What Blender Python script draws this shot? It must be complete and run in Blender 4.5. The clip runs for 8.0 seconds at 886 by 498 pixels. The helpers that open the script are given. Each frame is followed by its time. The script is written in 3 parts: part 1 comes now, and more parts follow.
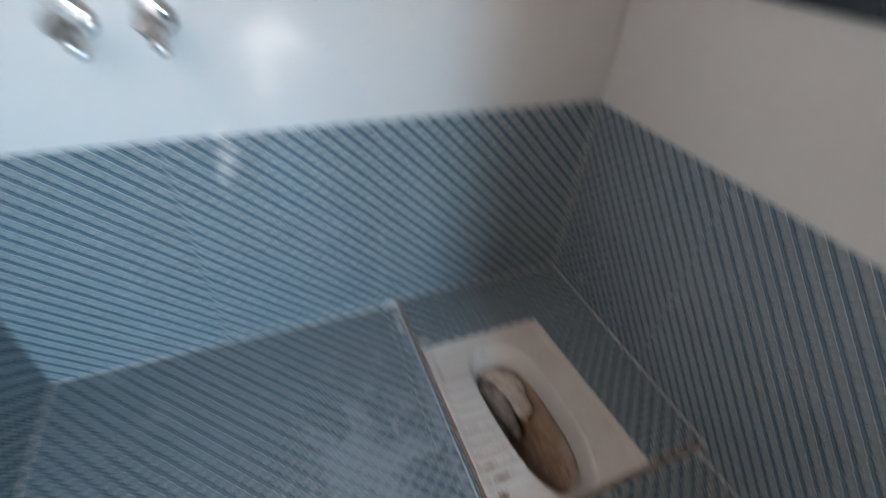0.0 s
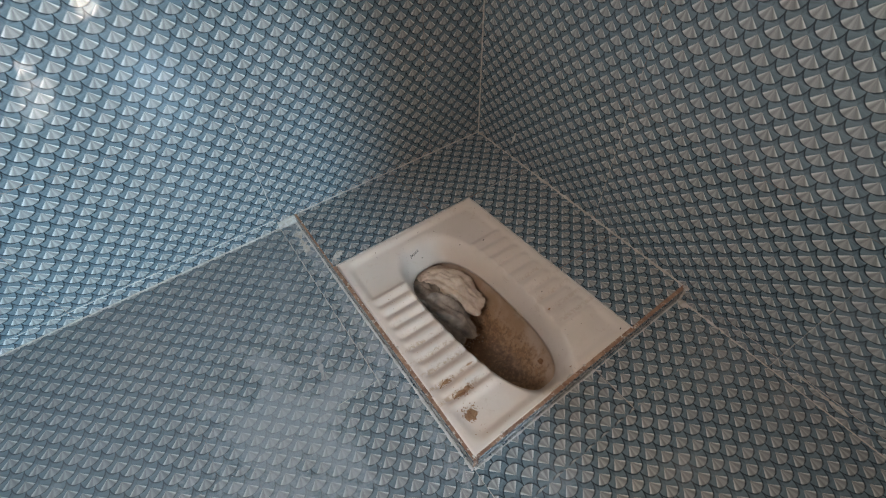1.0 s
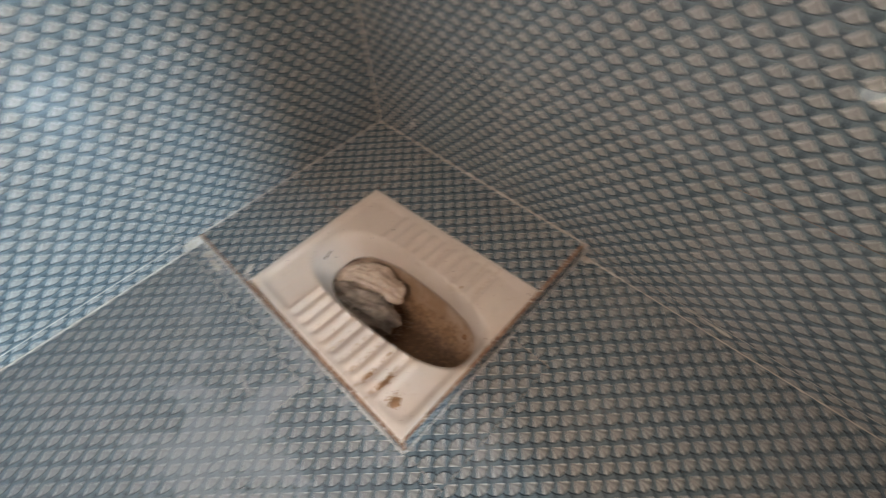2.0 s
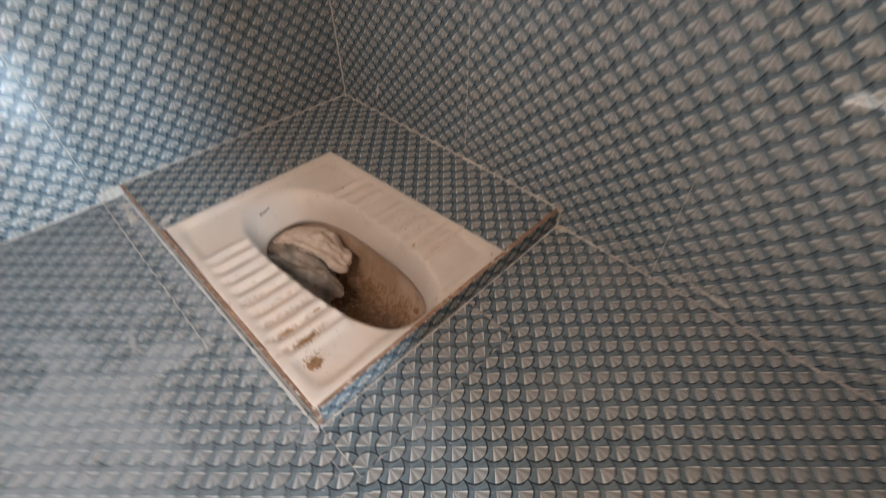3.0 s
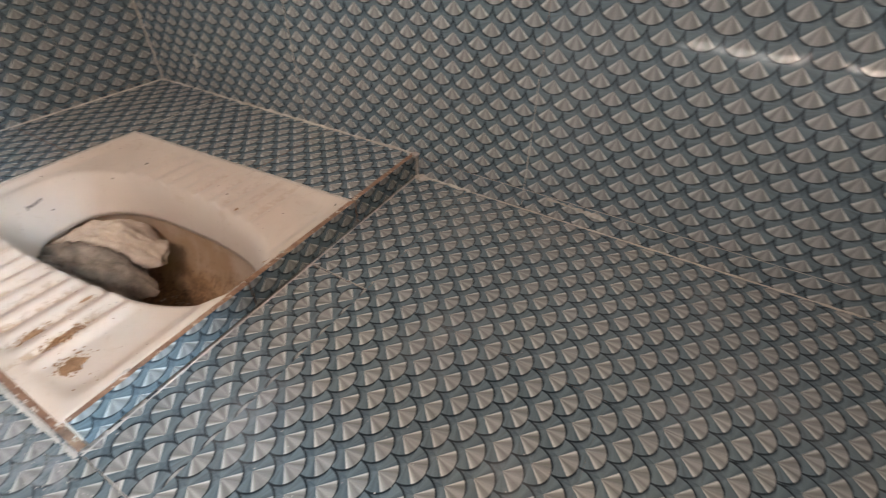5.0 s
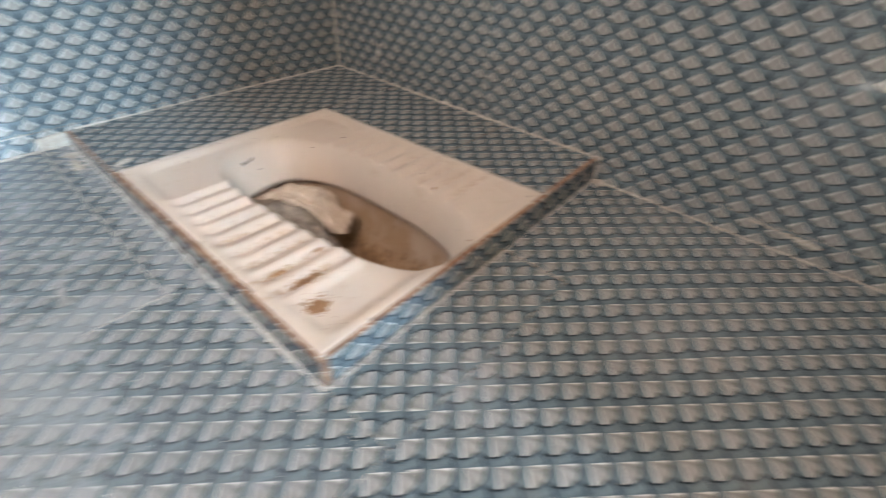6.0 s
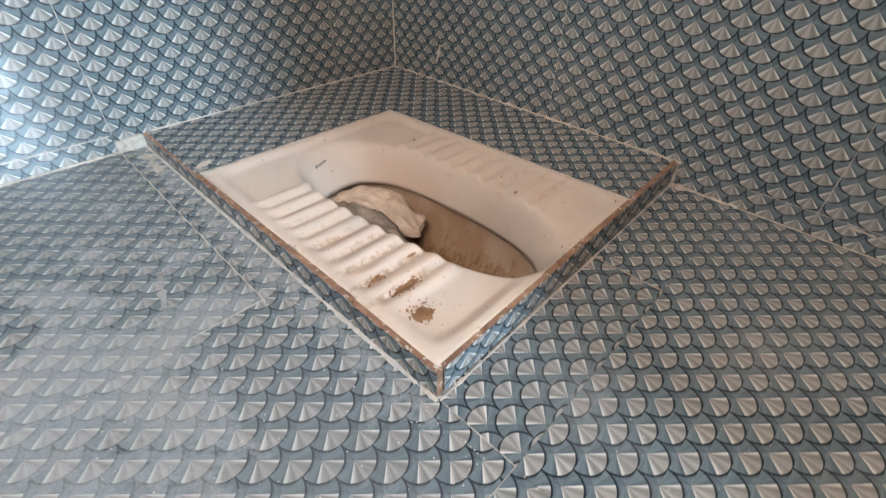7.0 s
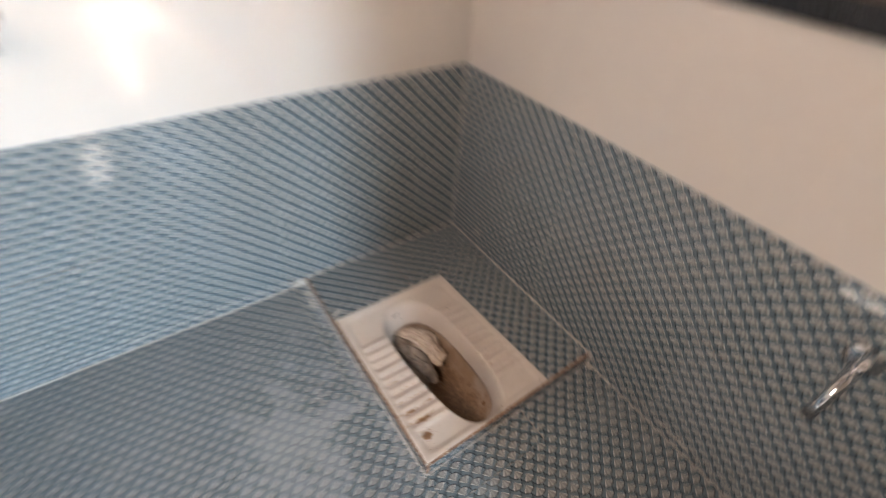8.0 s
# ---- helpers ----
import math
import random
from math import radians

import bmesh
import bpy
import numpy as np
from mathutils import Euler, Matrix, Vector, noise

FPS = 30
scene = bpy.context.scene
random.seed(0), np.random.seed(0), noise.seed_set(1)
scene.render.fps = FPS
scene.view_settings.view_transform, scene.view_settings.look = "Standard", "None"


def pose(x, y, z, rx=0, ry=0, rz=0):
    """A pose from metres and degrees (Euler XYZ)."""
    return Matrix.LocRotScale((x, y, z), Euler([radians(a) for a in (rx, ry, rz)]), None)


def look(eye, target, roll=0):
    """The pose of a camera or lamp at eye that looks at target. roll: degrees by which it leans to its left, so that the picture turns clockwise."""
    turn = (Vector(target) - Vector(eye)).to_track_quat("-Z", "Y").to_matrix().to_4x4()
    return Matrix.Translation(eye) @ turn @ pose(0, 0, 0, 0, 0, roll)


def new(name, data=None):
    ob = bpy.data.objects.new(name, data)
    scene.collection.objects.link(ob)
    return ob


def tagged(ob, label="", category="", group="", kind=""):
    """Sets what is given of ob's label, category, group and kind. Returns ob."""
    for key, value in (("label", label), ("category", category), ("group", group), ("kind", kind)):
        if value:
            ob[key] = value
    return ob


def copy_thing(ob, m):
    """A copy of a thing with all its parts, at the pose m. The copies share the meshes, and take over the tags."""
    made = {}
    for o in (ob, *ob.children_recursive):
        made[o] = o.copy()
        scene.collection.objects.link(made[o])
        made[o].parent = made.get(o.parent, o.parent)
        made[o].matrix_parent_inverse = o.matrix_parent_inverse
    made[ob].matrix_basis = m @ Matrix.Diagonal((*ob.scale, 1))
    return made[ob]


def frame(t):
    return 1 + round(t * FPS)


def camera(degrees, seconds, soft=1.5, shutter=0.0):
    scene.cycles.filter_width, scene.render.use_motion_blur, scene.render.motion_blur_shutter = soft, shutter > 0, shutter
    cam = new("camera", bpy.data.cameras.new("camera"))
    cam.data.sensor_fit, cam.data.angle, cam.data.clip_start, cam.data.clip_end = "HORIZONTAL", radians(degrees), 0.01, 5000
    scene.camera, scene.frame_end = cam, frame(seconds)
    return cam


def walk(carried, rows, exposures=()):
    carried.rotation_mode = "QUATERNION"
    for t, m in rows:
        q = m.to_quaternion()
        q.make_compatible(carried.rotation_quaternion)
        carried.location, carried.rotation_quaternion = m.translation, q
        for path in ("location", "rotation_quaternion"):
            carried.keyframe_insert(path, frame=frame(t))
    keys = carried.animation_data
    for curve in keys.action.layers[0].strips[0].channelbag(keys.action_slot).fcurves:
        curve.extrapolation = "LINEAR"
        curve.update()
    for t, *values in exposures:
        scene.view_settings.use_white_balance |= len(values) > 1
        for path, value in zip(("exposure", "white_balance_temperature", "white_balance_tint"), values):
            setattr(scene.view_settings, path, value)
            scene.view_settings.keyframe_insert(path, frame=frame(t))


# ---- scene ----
cam = camera(89.7, 8.0, soft=1.14, shutter=0.9)
PATH = [
    (0, (-0.857, -0.957, 1.052), (-0.223, 0.468, -0.201), 4.5),
    (0.1, (-0.838, -0.927, 1.007), (-0.139, 0.404, -0.313), 4.9),
    (0.2, (-0.809, -0.883, 0.958), (-0.049, 0.361, -0.411), 5.0),
    (0.5, (-0.732, -0.885, 0.825), (0.003, 0.269, -0.633), -1.3),
    (1, (-0.714, -0.858, 0.804), (0.014, 0.229, -0.709), -2.0),
    (1.5, (-0.681, -0.877, 0.822), (0.056, 0.155, -0.724), -3.4),
    (2, (-0.627, -0.927, 0.827), (0.19, -0.007, -0.75), -5.4),
    (2.2, (-0.601, -0.954, 0.826), (0.235, -0.069, -0.761), -6.0),
    (3.3, (-0.636, -1.012, 0.475), (0.395, 0.059, -0.862), 0.3),
    (3.5, (-0.632, -1.008, 0.428), (0.403, 0.082, -0.891), -0.0),
    (4, (-0.612, -1.009, 0.411), (0.447, 0.085, -0.886), -0.4),
    (4.2, (-0.587, -1.032, 0.408), (0.516, 0.02, -0.886), -1.0),
    (5.3, (-0.562, -1.083, 0.396), (0.788, -0.344, -0.881), 1.0),
    (5.5, (-0.587, -1.048, 0.392), (0.748, -0.263, -0.873), 2.3),
    (6, (-0.687, -0.949, 0.372), (0.509, 0.073, -0.864), 2.5),
    (6.5, (-0.747, -0.876, 0.359), (0.426, 0.178, -0.871), 2.2),
    (7, (-0.741, -0.872, 0.37), (0.402, 0.201, -0.871), 1.5),
    (7.5, (-0.705, -0.94, 0.658), (0.267, 0.144, -0.714), 1.3),
    (7.8, (-0.706, -0.975, 0.992), (0.165, 0.107, -0.447), -0.3),
    (7.9, (-0.759, -0.99, 1.054), (0.14, 0.11, -0.354), 2.9),
    (8, (-0.827, -1.038, 1.091), (0.078, 0.143, -0.245), 4.8),
]
EXPOSURES = [(0.0, 4.25, 5850, 11), (0.5, 4.42, 5900, 11), (1.0, 4.76, 6600, 13), (1.5, 4.78, 6700, 14), (2.2, 5.12, 7600, 21), (3.5, 5.12, 7500, 23), (4.2, 5.12, 7400, 22), (5.5, 5.5, 7100, 18), (7.0, 5.42, 7300, 20), (7.5, 5.42, 7200, 19), (8.0, 4.95, 7400, 22)]
walk(cam, [(t, look(eye, target, roll)) for t, eye, target, roll in PATH], EXPOSURES)

# ---- world, daylight and lamps ----
XW, YS, TOP = -1.485, -1.36, 2.33
world = bpy.data.worlds.new("world")
scene.world = world
world.use_nodes = True
sky = world.node_tree.nodes.new("ShaderNodeTexSky")
sky.sky_type, sky.sun_disc, sky.sun_elevation, sky.sun_rotation = "NISHITA", False, radians(60), radians(180)
world.node_tree.links.new(sky.outputs[0], world.node_tree.nodes["Background"].inputs[0])
world.node_tree.nodes["Background"].inputs[1].default_value = 0.05


def area(name, place, target, size_x, size_y, watts, colour, spread=180):
    lamp = bpy.data.lights.new(name, "AREA")
    lamp.shape, lamp.size, lamp.size_y, lamp.energy, lamp.color, lamp.spread = "RECTANGLE", size_x, size_y, watts, colour, radians(spread)
    ob = new(name, lamp)
    ob.matrix_world = look(place, target)
    return ob


# added lamp, stands in for blue sky light reaching in through the doorway
area("south_sky_standin", (-0.70, -3.98, 1.20), (-1.30, 0.0, 0.20), 0.42, 1.4, 0.55, (0.47, 0.77, 1.0), 44)
# warm fill lamp added at the west wall, its source unseen
area("west_fill", (XW + 0.02, -1.0, 1.5), (0.0, -0.95, 0.3), 0.7, 0.5, 0.47, (1.0, 0.90, 0.83))
sun = new("sun", bpy.data.lights.new("sun", "SUN"))
sun.data.energy, sun.data.angle, sun.data.color = 5.0, radians(0.5), (1.0, 0.95, 0.87)
sun.matrix_world = look((0, -5, 5 * math.tan(radians(60))), (0, 0, 0))

# ---- materials ----
BAND = 0.632


def material(name, rough=0.5, metal=0.0, colour=(0.5, 0.5, 0.5)):
    m = bpy.data.materials.new(name)
    m.use_nodes = True
    p = m.node_tree.nodes["Principled BSDF"]
    p.inputs["Base Color"].default_value = (*colour, 1)
    p.inputs["Roughness"].default_value, p.inputs["Metallic"].default_value = rough, metal
    return m, m.node_tree, p


class Graph:
    """Short names for the shader nodes of one tree."""

    def __init__(self, tree):
        self.t = tree

    def put(self, socket, value):
        if isinstance(value, bpy.types.NodeSocket):
            self.t.links.new(value, socket)
        elif isinstance(value, (tuple, list)) and len(value) == 3 and socket.type == "RGBA":
            socket.default_value = (*value, 1)
        else:
            socket.default_value = value

    def m(self, op, a, b=0.0, c=0.0):
        n = self.t.nodes.new("ShaderNodeMath")
        n.operation = op
        for socket, value in zip(n.inputs, (a, b, c)):
            self.put(socket, value)
        return n.outputs[0]

    def mix(self, f, a, b, mode="MIX"):
        n = self.t.nodes.new("ShaderNodeMix")
        n.data_type, n.blend_type = "RGBA", mode
        self.put(n.inputs[0], f), self.put(n.inputs[6], a), self.put(n.inputs[7], b)
        return n.outputs[2]

    def noise(self, scale, detail=3.0, rough=0.55, vector=None, distort=0.0):
        n = self.t.nodes.new("ShaderNodeTexNoise")
        n.inputs["Scale"].default_value, n.inputs["Detail"].default_value = scale, detail
        n.inputs["Roughness"].default_value, n.inputs["Distortion"].default_value = rough, distort
        self.put(n.inputs["Vector"], vector or self.place())
        return n.outputs[0]

    def place(self):
        return self.t.nodes.new("ShaderNodeNewGeometry").outputs["Position"]

    def split(self, v):
        n = self.t.nodes.new("ShaderNodeSeparateXYZ")
        self.put(n.inputs[0], v)
        return n.outputs

    def ramp(self, f, stops):
        n = self.t.nodes.new("ShaderNodeValToRGB")
        e = n.color_ramp.elements
        while len(e) < len(stops):
            e.new(1.0)
        for k, (at, c) in zip(e, stops):
            k.position, k.color = at, (*c, 1) if isinstance(c, tuple) else (c, c, c, 1)
        self.put(n.inputs[0], f)
        return n.outputs[0]

    def step(self, v, low, high):
        n = self.t.nodes.new("ShaderNodeMapRange")
        n.interpolation_type = "SMOOTHSTEP"
        self.put(n.inputs[0], v)
        n.inputs[1].default_value, n.inputs[2].default_value = low, high
        return n.outputs[0]

    def bump(self, height, strength, distance):
        n = self.t.nodes.new("ShaderNodeBump")
        n.inputs["Strength"].default_value, n.inputs["Distance"].default_value = strength, distance
        self.put(n.inputs["Height"], height)
        return n.outputs[0]

    def random(self):
        return self.t.nodes.new("ShaderNodeObjectInfo").outputs["Random"]


SCALE = 0.0375  # width of one printed fish scale


def scale_print(name, dusty):
    """Glazed tile with a printed fish-scale pattern, laid out in the tile's own metres."""
    m, tree, p = material(name, 0.2)
    g = Graph(tree)
    u, v, _ = g.split(tree.nodes.new("ShaderNodeUVMap").outputs[0])
    x, y = g.m("MULTIPLY", u, 2 / SCALE), g.m("MULTIPLY", v, 2 / SCALE)
    row = g.m("FLOOR", y)
    f = g.m("SUBTRACT", y, row)
    dx0 = g.m("WRAP", g.m("SUBTRACT", x, row), 1.0, -1.0)
    dx1 = g.m("WRAP", g.m("SUBTRACT", g.m("SUBTRACT", x, row), 1.0), 1.0, -1.0)
    below = g.m("SUBTRACT", f, 1.0)
    d1 = g.m("SQRT", g.m("ADD", g.m("MULTIPLY", dx1, dx1), g.m("MULTIPLY", below, below)))
    front = g.m("LESS_THAN", d1, 0.985)
    back = g.m("SUBTRACT", 1.0, front)
    dx = g.m("ADD", g.m("MULTIPLY", dx1, front), g.m("MULTIPLY", dx0, back))
    dy = g.m("ADD", g.m("MULTIPLY", below, front), g.m("MULTIPLY", f, back))
    angle = g.m("ADD", g.m("DIVIDE", g.m("ARCTAN2", dx, g.m("MULTIPLY", dy, -1.0)), 2 * math.pi), 0.5)
    side, deep, fan, glint = (0.113, 0.153, 0.172), (0.075, 0.108, 0.125), (0.234, 0.238, 0.228), (0.585, 0.576, 0.550)
    colour = g.ramp(angle, [(0.0, deep), (0.16, (0.128, 0.168, 0.189)), (0.33, side), (0.366, deep), (0.373, glint), (0.386, (0.468, 0.455, 0.431)), (0.412, (0.275, 0.272, 0.258)), (0.448, (0.193, 0.190, 0.179)),
                            (0.487, (0.322, 0.314, 0.295)), (0.512, (0.298, 0.291, 0.271)), (0.545, fan), (0.580, (0.188, 0.183, 0.170)), (0.602, (0.263, 0.256, 0.238)), (0.619, (0.492, 0.479, 0.449)), (0.628, glint), (0.634, deep), (0.67, side), (0.86, (0.124, 0.164, 0.184)), (1.0, deep)])
    # brushed rays, different in every scale
    ray = tree.nodes.new("ShaderNodeCombineXYZ")
    g.put(ray.inputs[0], g.m("MULTIPLY", angle, 26.0)), g.put(ray.inputs[1], g.m("MULTIPLY", g.m("SUBTRACT", x, dx), 3.7)), g.put(ray.inputs[2], g.m("MULTIPLY", g.m("SUBTRACT", y, dy), 5.3))
    colour = g.mix(0.75, colour, g.mix(1.0, colour, g.ramp(g.noise(1.0, 3, 0.6, ray.outputs[0]), [(0.28, 0.70), (0.72, 1.32)]), "MULTIPLY"))
    # pale haze in the notch between two scales
    notch = g.m("MULTIPLY", g.m("MULTIPLY", back, g.step(f, 0.15, 0.9)), g.step(g.m("ABSOLUTE", dx0), 0.45, 0.0))
    colour = g.mix(g.m("MULTIPLY", notch, g.step(g.noise(420, 2), 0.35, 0.75)), colour, (0.27, 0.31, 0.33))
    # soft printed shade under each round edge, and its dark outline
    gap = g.m("SUBTRACT", d1, 0.985)
    colour = g.mix(g.m("MULTIPLY", g.m("MULTIPLY", back, g.step(gap, 0.22, 0.0)), 0.68), colour, (0.030, 0.045, 0.055))
    line = g.step(g.m("ABSOLUTE", g.m("SUBTRACT", d1, 1.0)), 0.062, 0.028)
    colour = g.mix(g.m("MULTIPLY", line, 0.93), colour, (0.012, 0.019, 0.024))
    grain = g.noise(900, 3, 0.7)
    colour = g.mix(0.35, colour, g.mix(1.0, colour, g.ramp(grain, [(0.3, 0.55), (0.7, 1.35)]), "MULTIPLY"))
    colour = g.mix(g.m("MULTIPLY", g.m("SUBTRACT", g.random(), 0.5), 0.14), colour, (0.3, 0.33, 0.36))
    film = g.step(g.noise(7, 5, 0.65), 0.48, 0.8)
    colour = g.mix(g.m("MULTIPLY", film, 0.12 if not dusty else 0.34), colour, (0.30, 0.29, 0.28))
    rough = g.m("MULTIPLY_ADD", film, 0.05, 0.045)
    if dusty:
        px, py, _ = g.split(g.place())
        # drifts of dust west of the platform; the tile before the joint was wiped cleaner
        ox, oy = g.m("MULTIPLY", g.m("ADD", px, 0.77), 3.2), g.m("MULTIPLY", g.m("ADD", py, 0.53), 2.5)
        far = g.m("SQRT", g.m("ADD", g.m("MULTIPLY", ox, ox), g.m("MULTIPLY", oy, oy)))
        wiped = g.m("MULTIPLY", g.step(py, -0.476, -0.486), g.step(g.m("ADD", px, g.m("MULTIPLY", g.noise(16, 3), 0.10)), -0.69, -0.655))
        cloud = g.m("ADD", g.noise(9, 8, 0.66, distort=0.8), g.m("MULTIPLY", g.noise(160, 4, 0.75), 0.30))
        dust = g.step(g.m("SUBTRACT", g.m("SUBTRACT", cloud, g.m("MULTIPLY", far, 0.30)), g.m("MULTIPLY", wiped, 0.11)), 0.455, 0.60)
        # a thin even film over the whole floor west of the platform
        colour = g.mix(g.m("MULTIPLY", g.step(px, -0.56, -0.66), g.m("MULTIPLY_ADD", g.noise(130, 5, 0.7), 0.36, 0.10)), colour, (0.190, 0.205, 0.220))
        # pale dust swept along the foot of the platform
        rim = g.m("MULTIPLY", g.step(g.m("ABSOLUTE", g.m("ADD", px, 0.588)), 0.035, 0.0), g.step(py, -0.79, -0.69))
        dust = g.m("MAXIMUM", dust, g.step(g.m("ADD", g.m("MULTIPLY", rim, 0.3), g.noise(45, 7, 0.75)), 0.66, 0.84))
        colour = g.mix(g.m("MULTIPLY", dust, g.m("MULTIPLY_ADD", g.step(g.noise(600, 2), 0.35, 0.65), 0.26, 0.30)), colour, (0.315, 0.32, 0.33))
        rough = g.m("ADD", rough, g.m("MULTIPLY_ADD", dust, 0.35, 0.20))
    g.put(p.inputs["Base Color"], colour), g.put(p.inputs["Roughness"], rough)
    p.inputs["Specular IOR Level"].default_value = 0.20 if dusty else 0.36
    g.put(p.inputs["Normal"], g.bump(g.m("ADD", g.m("MULTIPLY", g.noise(14, 2), 1.0), g.m("MULTIPLY", line, -0.06)), 0.13, 0.004))
    return m


def mottled(name, low, high, scale, rough, bump=0.3, depth=0.002, fine=260):
    m, tree, p = material(name, rough)
    g = Graph(tree)
    n = g.m("ADD", g.m("MULTIPLY", g.noise(scale, 5, 0.6), 0.7), g.m("MULTIPLY", g.noise(fine, 3, 0.6), 0.3))
    g.put(p.inputs["Base Color"], g.ramp(n, [(0.32, low), (0.68, high)]))
    g.put(p.inputs["Normal"], g.bump(n, bump, depth))
    return m


def cream_glaze():
    m, tree, p = material("cream_glaze", 0.12)
    p.inputs["Specular IOR Level"].default_value = 0.24
    g = Graph(tree)
    n = g.m("ADD", g.m("MULTIPLY", g.noise(3, 4), 0.6), g.m("MULTIPLY", g.random(), 0.4))
    g.put(p.inputs["Base Color"], g.ramp(n, [(0.2, (0.52, 0.475, 0.43)), (0.8, (0.57, 0.525, 0.475))]))
    g.put(p.inputs["Roughness"], g.m("MULTIPLY_ADD", g.noise(25, 3), 0.09, 0.05))
    g.put(p.inputs["Normal"], g.bump(g.noise(9, 2), 0.12, 0.004))
    return m


def clay_edge():
    m, tree, p = material("clay_edge", 0.85)
    g = Graph(tree)
    n = g.noise(45, 5, 0.65)
    c = g.ramp(n, [(0.3, (0.13, 0.068, 0.043)), (0.55, (0.26, 0.14, 0.085)), (0.72, (0.37, 0.23, 0.15))])
    c = g.mix(g.step(g.noise(110, 5, 0.72), 0.56, 0.66), c, (0.62, 0.55, 0.47))
    g.put(p.inputs["Base Color"], c), g.put(p.inputs["Normal"], g.bump(g.noise(180, 4), 0.7, 0.002))
    return m


def sanitary(name, soiled):
    """Off-white vitreous china with scuffs; the bowl also carries brown stains."""
    m, tree, p = material(name, 0.35)
    g = Graph(tree)
    c = g.ramp(g.noise(6, 4), [(0.3, (0.545, 0.46, 0.392)), (0.7, (0.615, 0.523, 0.447))])
    scuff = g.step(g.noise(38, 6, 0.72, distort=0.8), 0.57, 0.68)
    c = g.mix(g.m("MULTIPLY", scuff, 0.30), c, (0.42, 0.31, 0.21))
    speck = g.step(g.noise(230, 2, 0.5), 0.73, 0.77)
    c = g.mix(g.m("MULTIPLY", speck, 0.6), c, (0.12, 0.085, 0.06))
    rough = g.m("MULTIPLY_ADD", scuff, 0.2, 0.5)
    if not soiled:
        # brown grime caught in the grooves of the foot rests
        px, py, _ = g.split(g.place())
        b = g.m("DIVIDE", g.m("ADD", py, 0.356), -0.0307)
        groove = g.step(g.m("COSINE", g.m("MULTIPLY", g.m("ADD", b, 0.12), 2 * math.pi)), 0.35, 0.97)
        inside = g.m("MULTIPLY", g.m("MULTIPLY", g.step(b, -0.3, 0.2), g.step(b, 8.6, 8.1)), g.step(g.m("ABSOLUTE", g.m("ADD", px, 0.368)), 0.088, 0.11))
        caught = g.m("MULTIPLY", g.m("MULTIPLY", groove, inside), g.step(g.m("ADD", g.noise(70, 7, 0.8), g.m("MULTIPLY", b, 0.018)), 0.56, 0.70))
        c = g.mix(g.m("MULTIPLY", caught, g.m("MULTIPLY_ADD", g.step(px, -0.30, -0.42), 0.4, 0.3)), c, (0.33, 0.215, 0.13))
        dirt = g.step(g.noise(11, 7, 0.75, distort=0.5), 0.52, 0.75)
        c = g.mix(g.m("MULTIPLY", dirt, 0.22), c, (0.40, 0.29, 0.20))
    if soiled:
        px, py, pz = g.split(g.place())
        lean = g.m("ADD", g.m("MULTIPLY", g.m("ADD", px, 0.385), -1.5), g.m("ADD", g.m("MULTIPLY", g.m("ADD", pz, 0.085), -1.2), g.m("MULTIPLY", g.m("MAXIMUM", g.m("SUBTRACT", g.m("ABSOLUTE", g.m("ADD", py, 0.52)), 0.08), 0.0), -0.8)))
        lean = g.m("ADD", lean, 0.055)
        wash = g.step(g.m("ADD", g.noise(12, 6, 0.65), g.m("MULTIPLY", lean, 0.6)), 0.28, 0.60)
        c = g.mix(g.m("MULTIPLY_ADD", wash, 0.45, 0.46), c, (0.34, 0.205, 0.112))
        run = tree.nodes.new("ShaderNodeCombineXYZ")
        g.put(run.inputs[0], g.m("MULTIPLY", px, 0.45)), g.put(run.inputs[1], py), g.put(run.inputs[2], g.m("MULTIPLY", pz, 0.45))
        field = g.m("ADD", g.m("ADD", g.m("MULTIPLY", g.noise(60, 8, 0.72, run.outputs[0], 0.25), 0.65), g.m("MULTIPLY", g.noise(17, 6, 0.65), 0.35)), lean)
        stain = g.step(field, 0.425, 0.505)
        c = g.mix(g.m("MULTIPLY", stain, 0.80), c, g.ramp(g.noise(95, 7, 0.75), [(0.34, (0.13, 0.068, 0.034)), (0.60, (0.34, 0.195, 0.10))]))
        crust = g.step(g.m("ADD", g.noise(120, 8, 0.75), lean), 0.50, 0.57)
        c = g.mix(g.m("MULTIPLY", crust, 0.6), c, (0.10, 0.054, 0.030))
        rough = g.m("ADD", rough, g.m("MULTIPLY", stain, -0.2))
    g.put(p.inputs["Base Color"], c), g.put(p.inputs["Roughness"], rough)
    g.put(p.inputs["Coat Weight"], g.m("MULTIPLY_ADD", scuff, -0.12, 0.16))
    p.inputs["Coat Roughness"].default_value = 0.1
    g.put(p.inputs["Normal"], g.bump(g.m("ADD", g.noise(20, 3), g.m("MULTIPLY", scuff, 0.1)), 0.12, 0.004))
    return m


def chrome_metal():
    m, tree, p = material("chrome", 0.08, 1.0, (0.78, 0.78, 0.79))
    g = Graph(tree)
    g.put(p.inputs["Roughness"], g.m("MULTIPLY_ADD", g.noise(90, 3), 0.12, 0.04))
    return m


WALL_PRINT, FLOOR_PRINT = scale_print("scale_print", False), scale_print("scale_print_dusty", True)
CREAM, CLAY = cream_glaze(), clay_edge()
GROUT = mottled("grout", (0.30, 0.26, 0.22), (0.56, 0.50, 0.44), 30, 0.9)
JOINT = mottled("joint", (0.13, 0.135, 0.13), (0.40, 0.37, 0.33), 9, 0.9)
CEMENT = mottled("white_cement", (0.27, 0.225, 0.185), (0.58, 0.535, 0.48), 90, 0.95, 0.9, 0.003, 700)
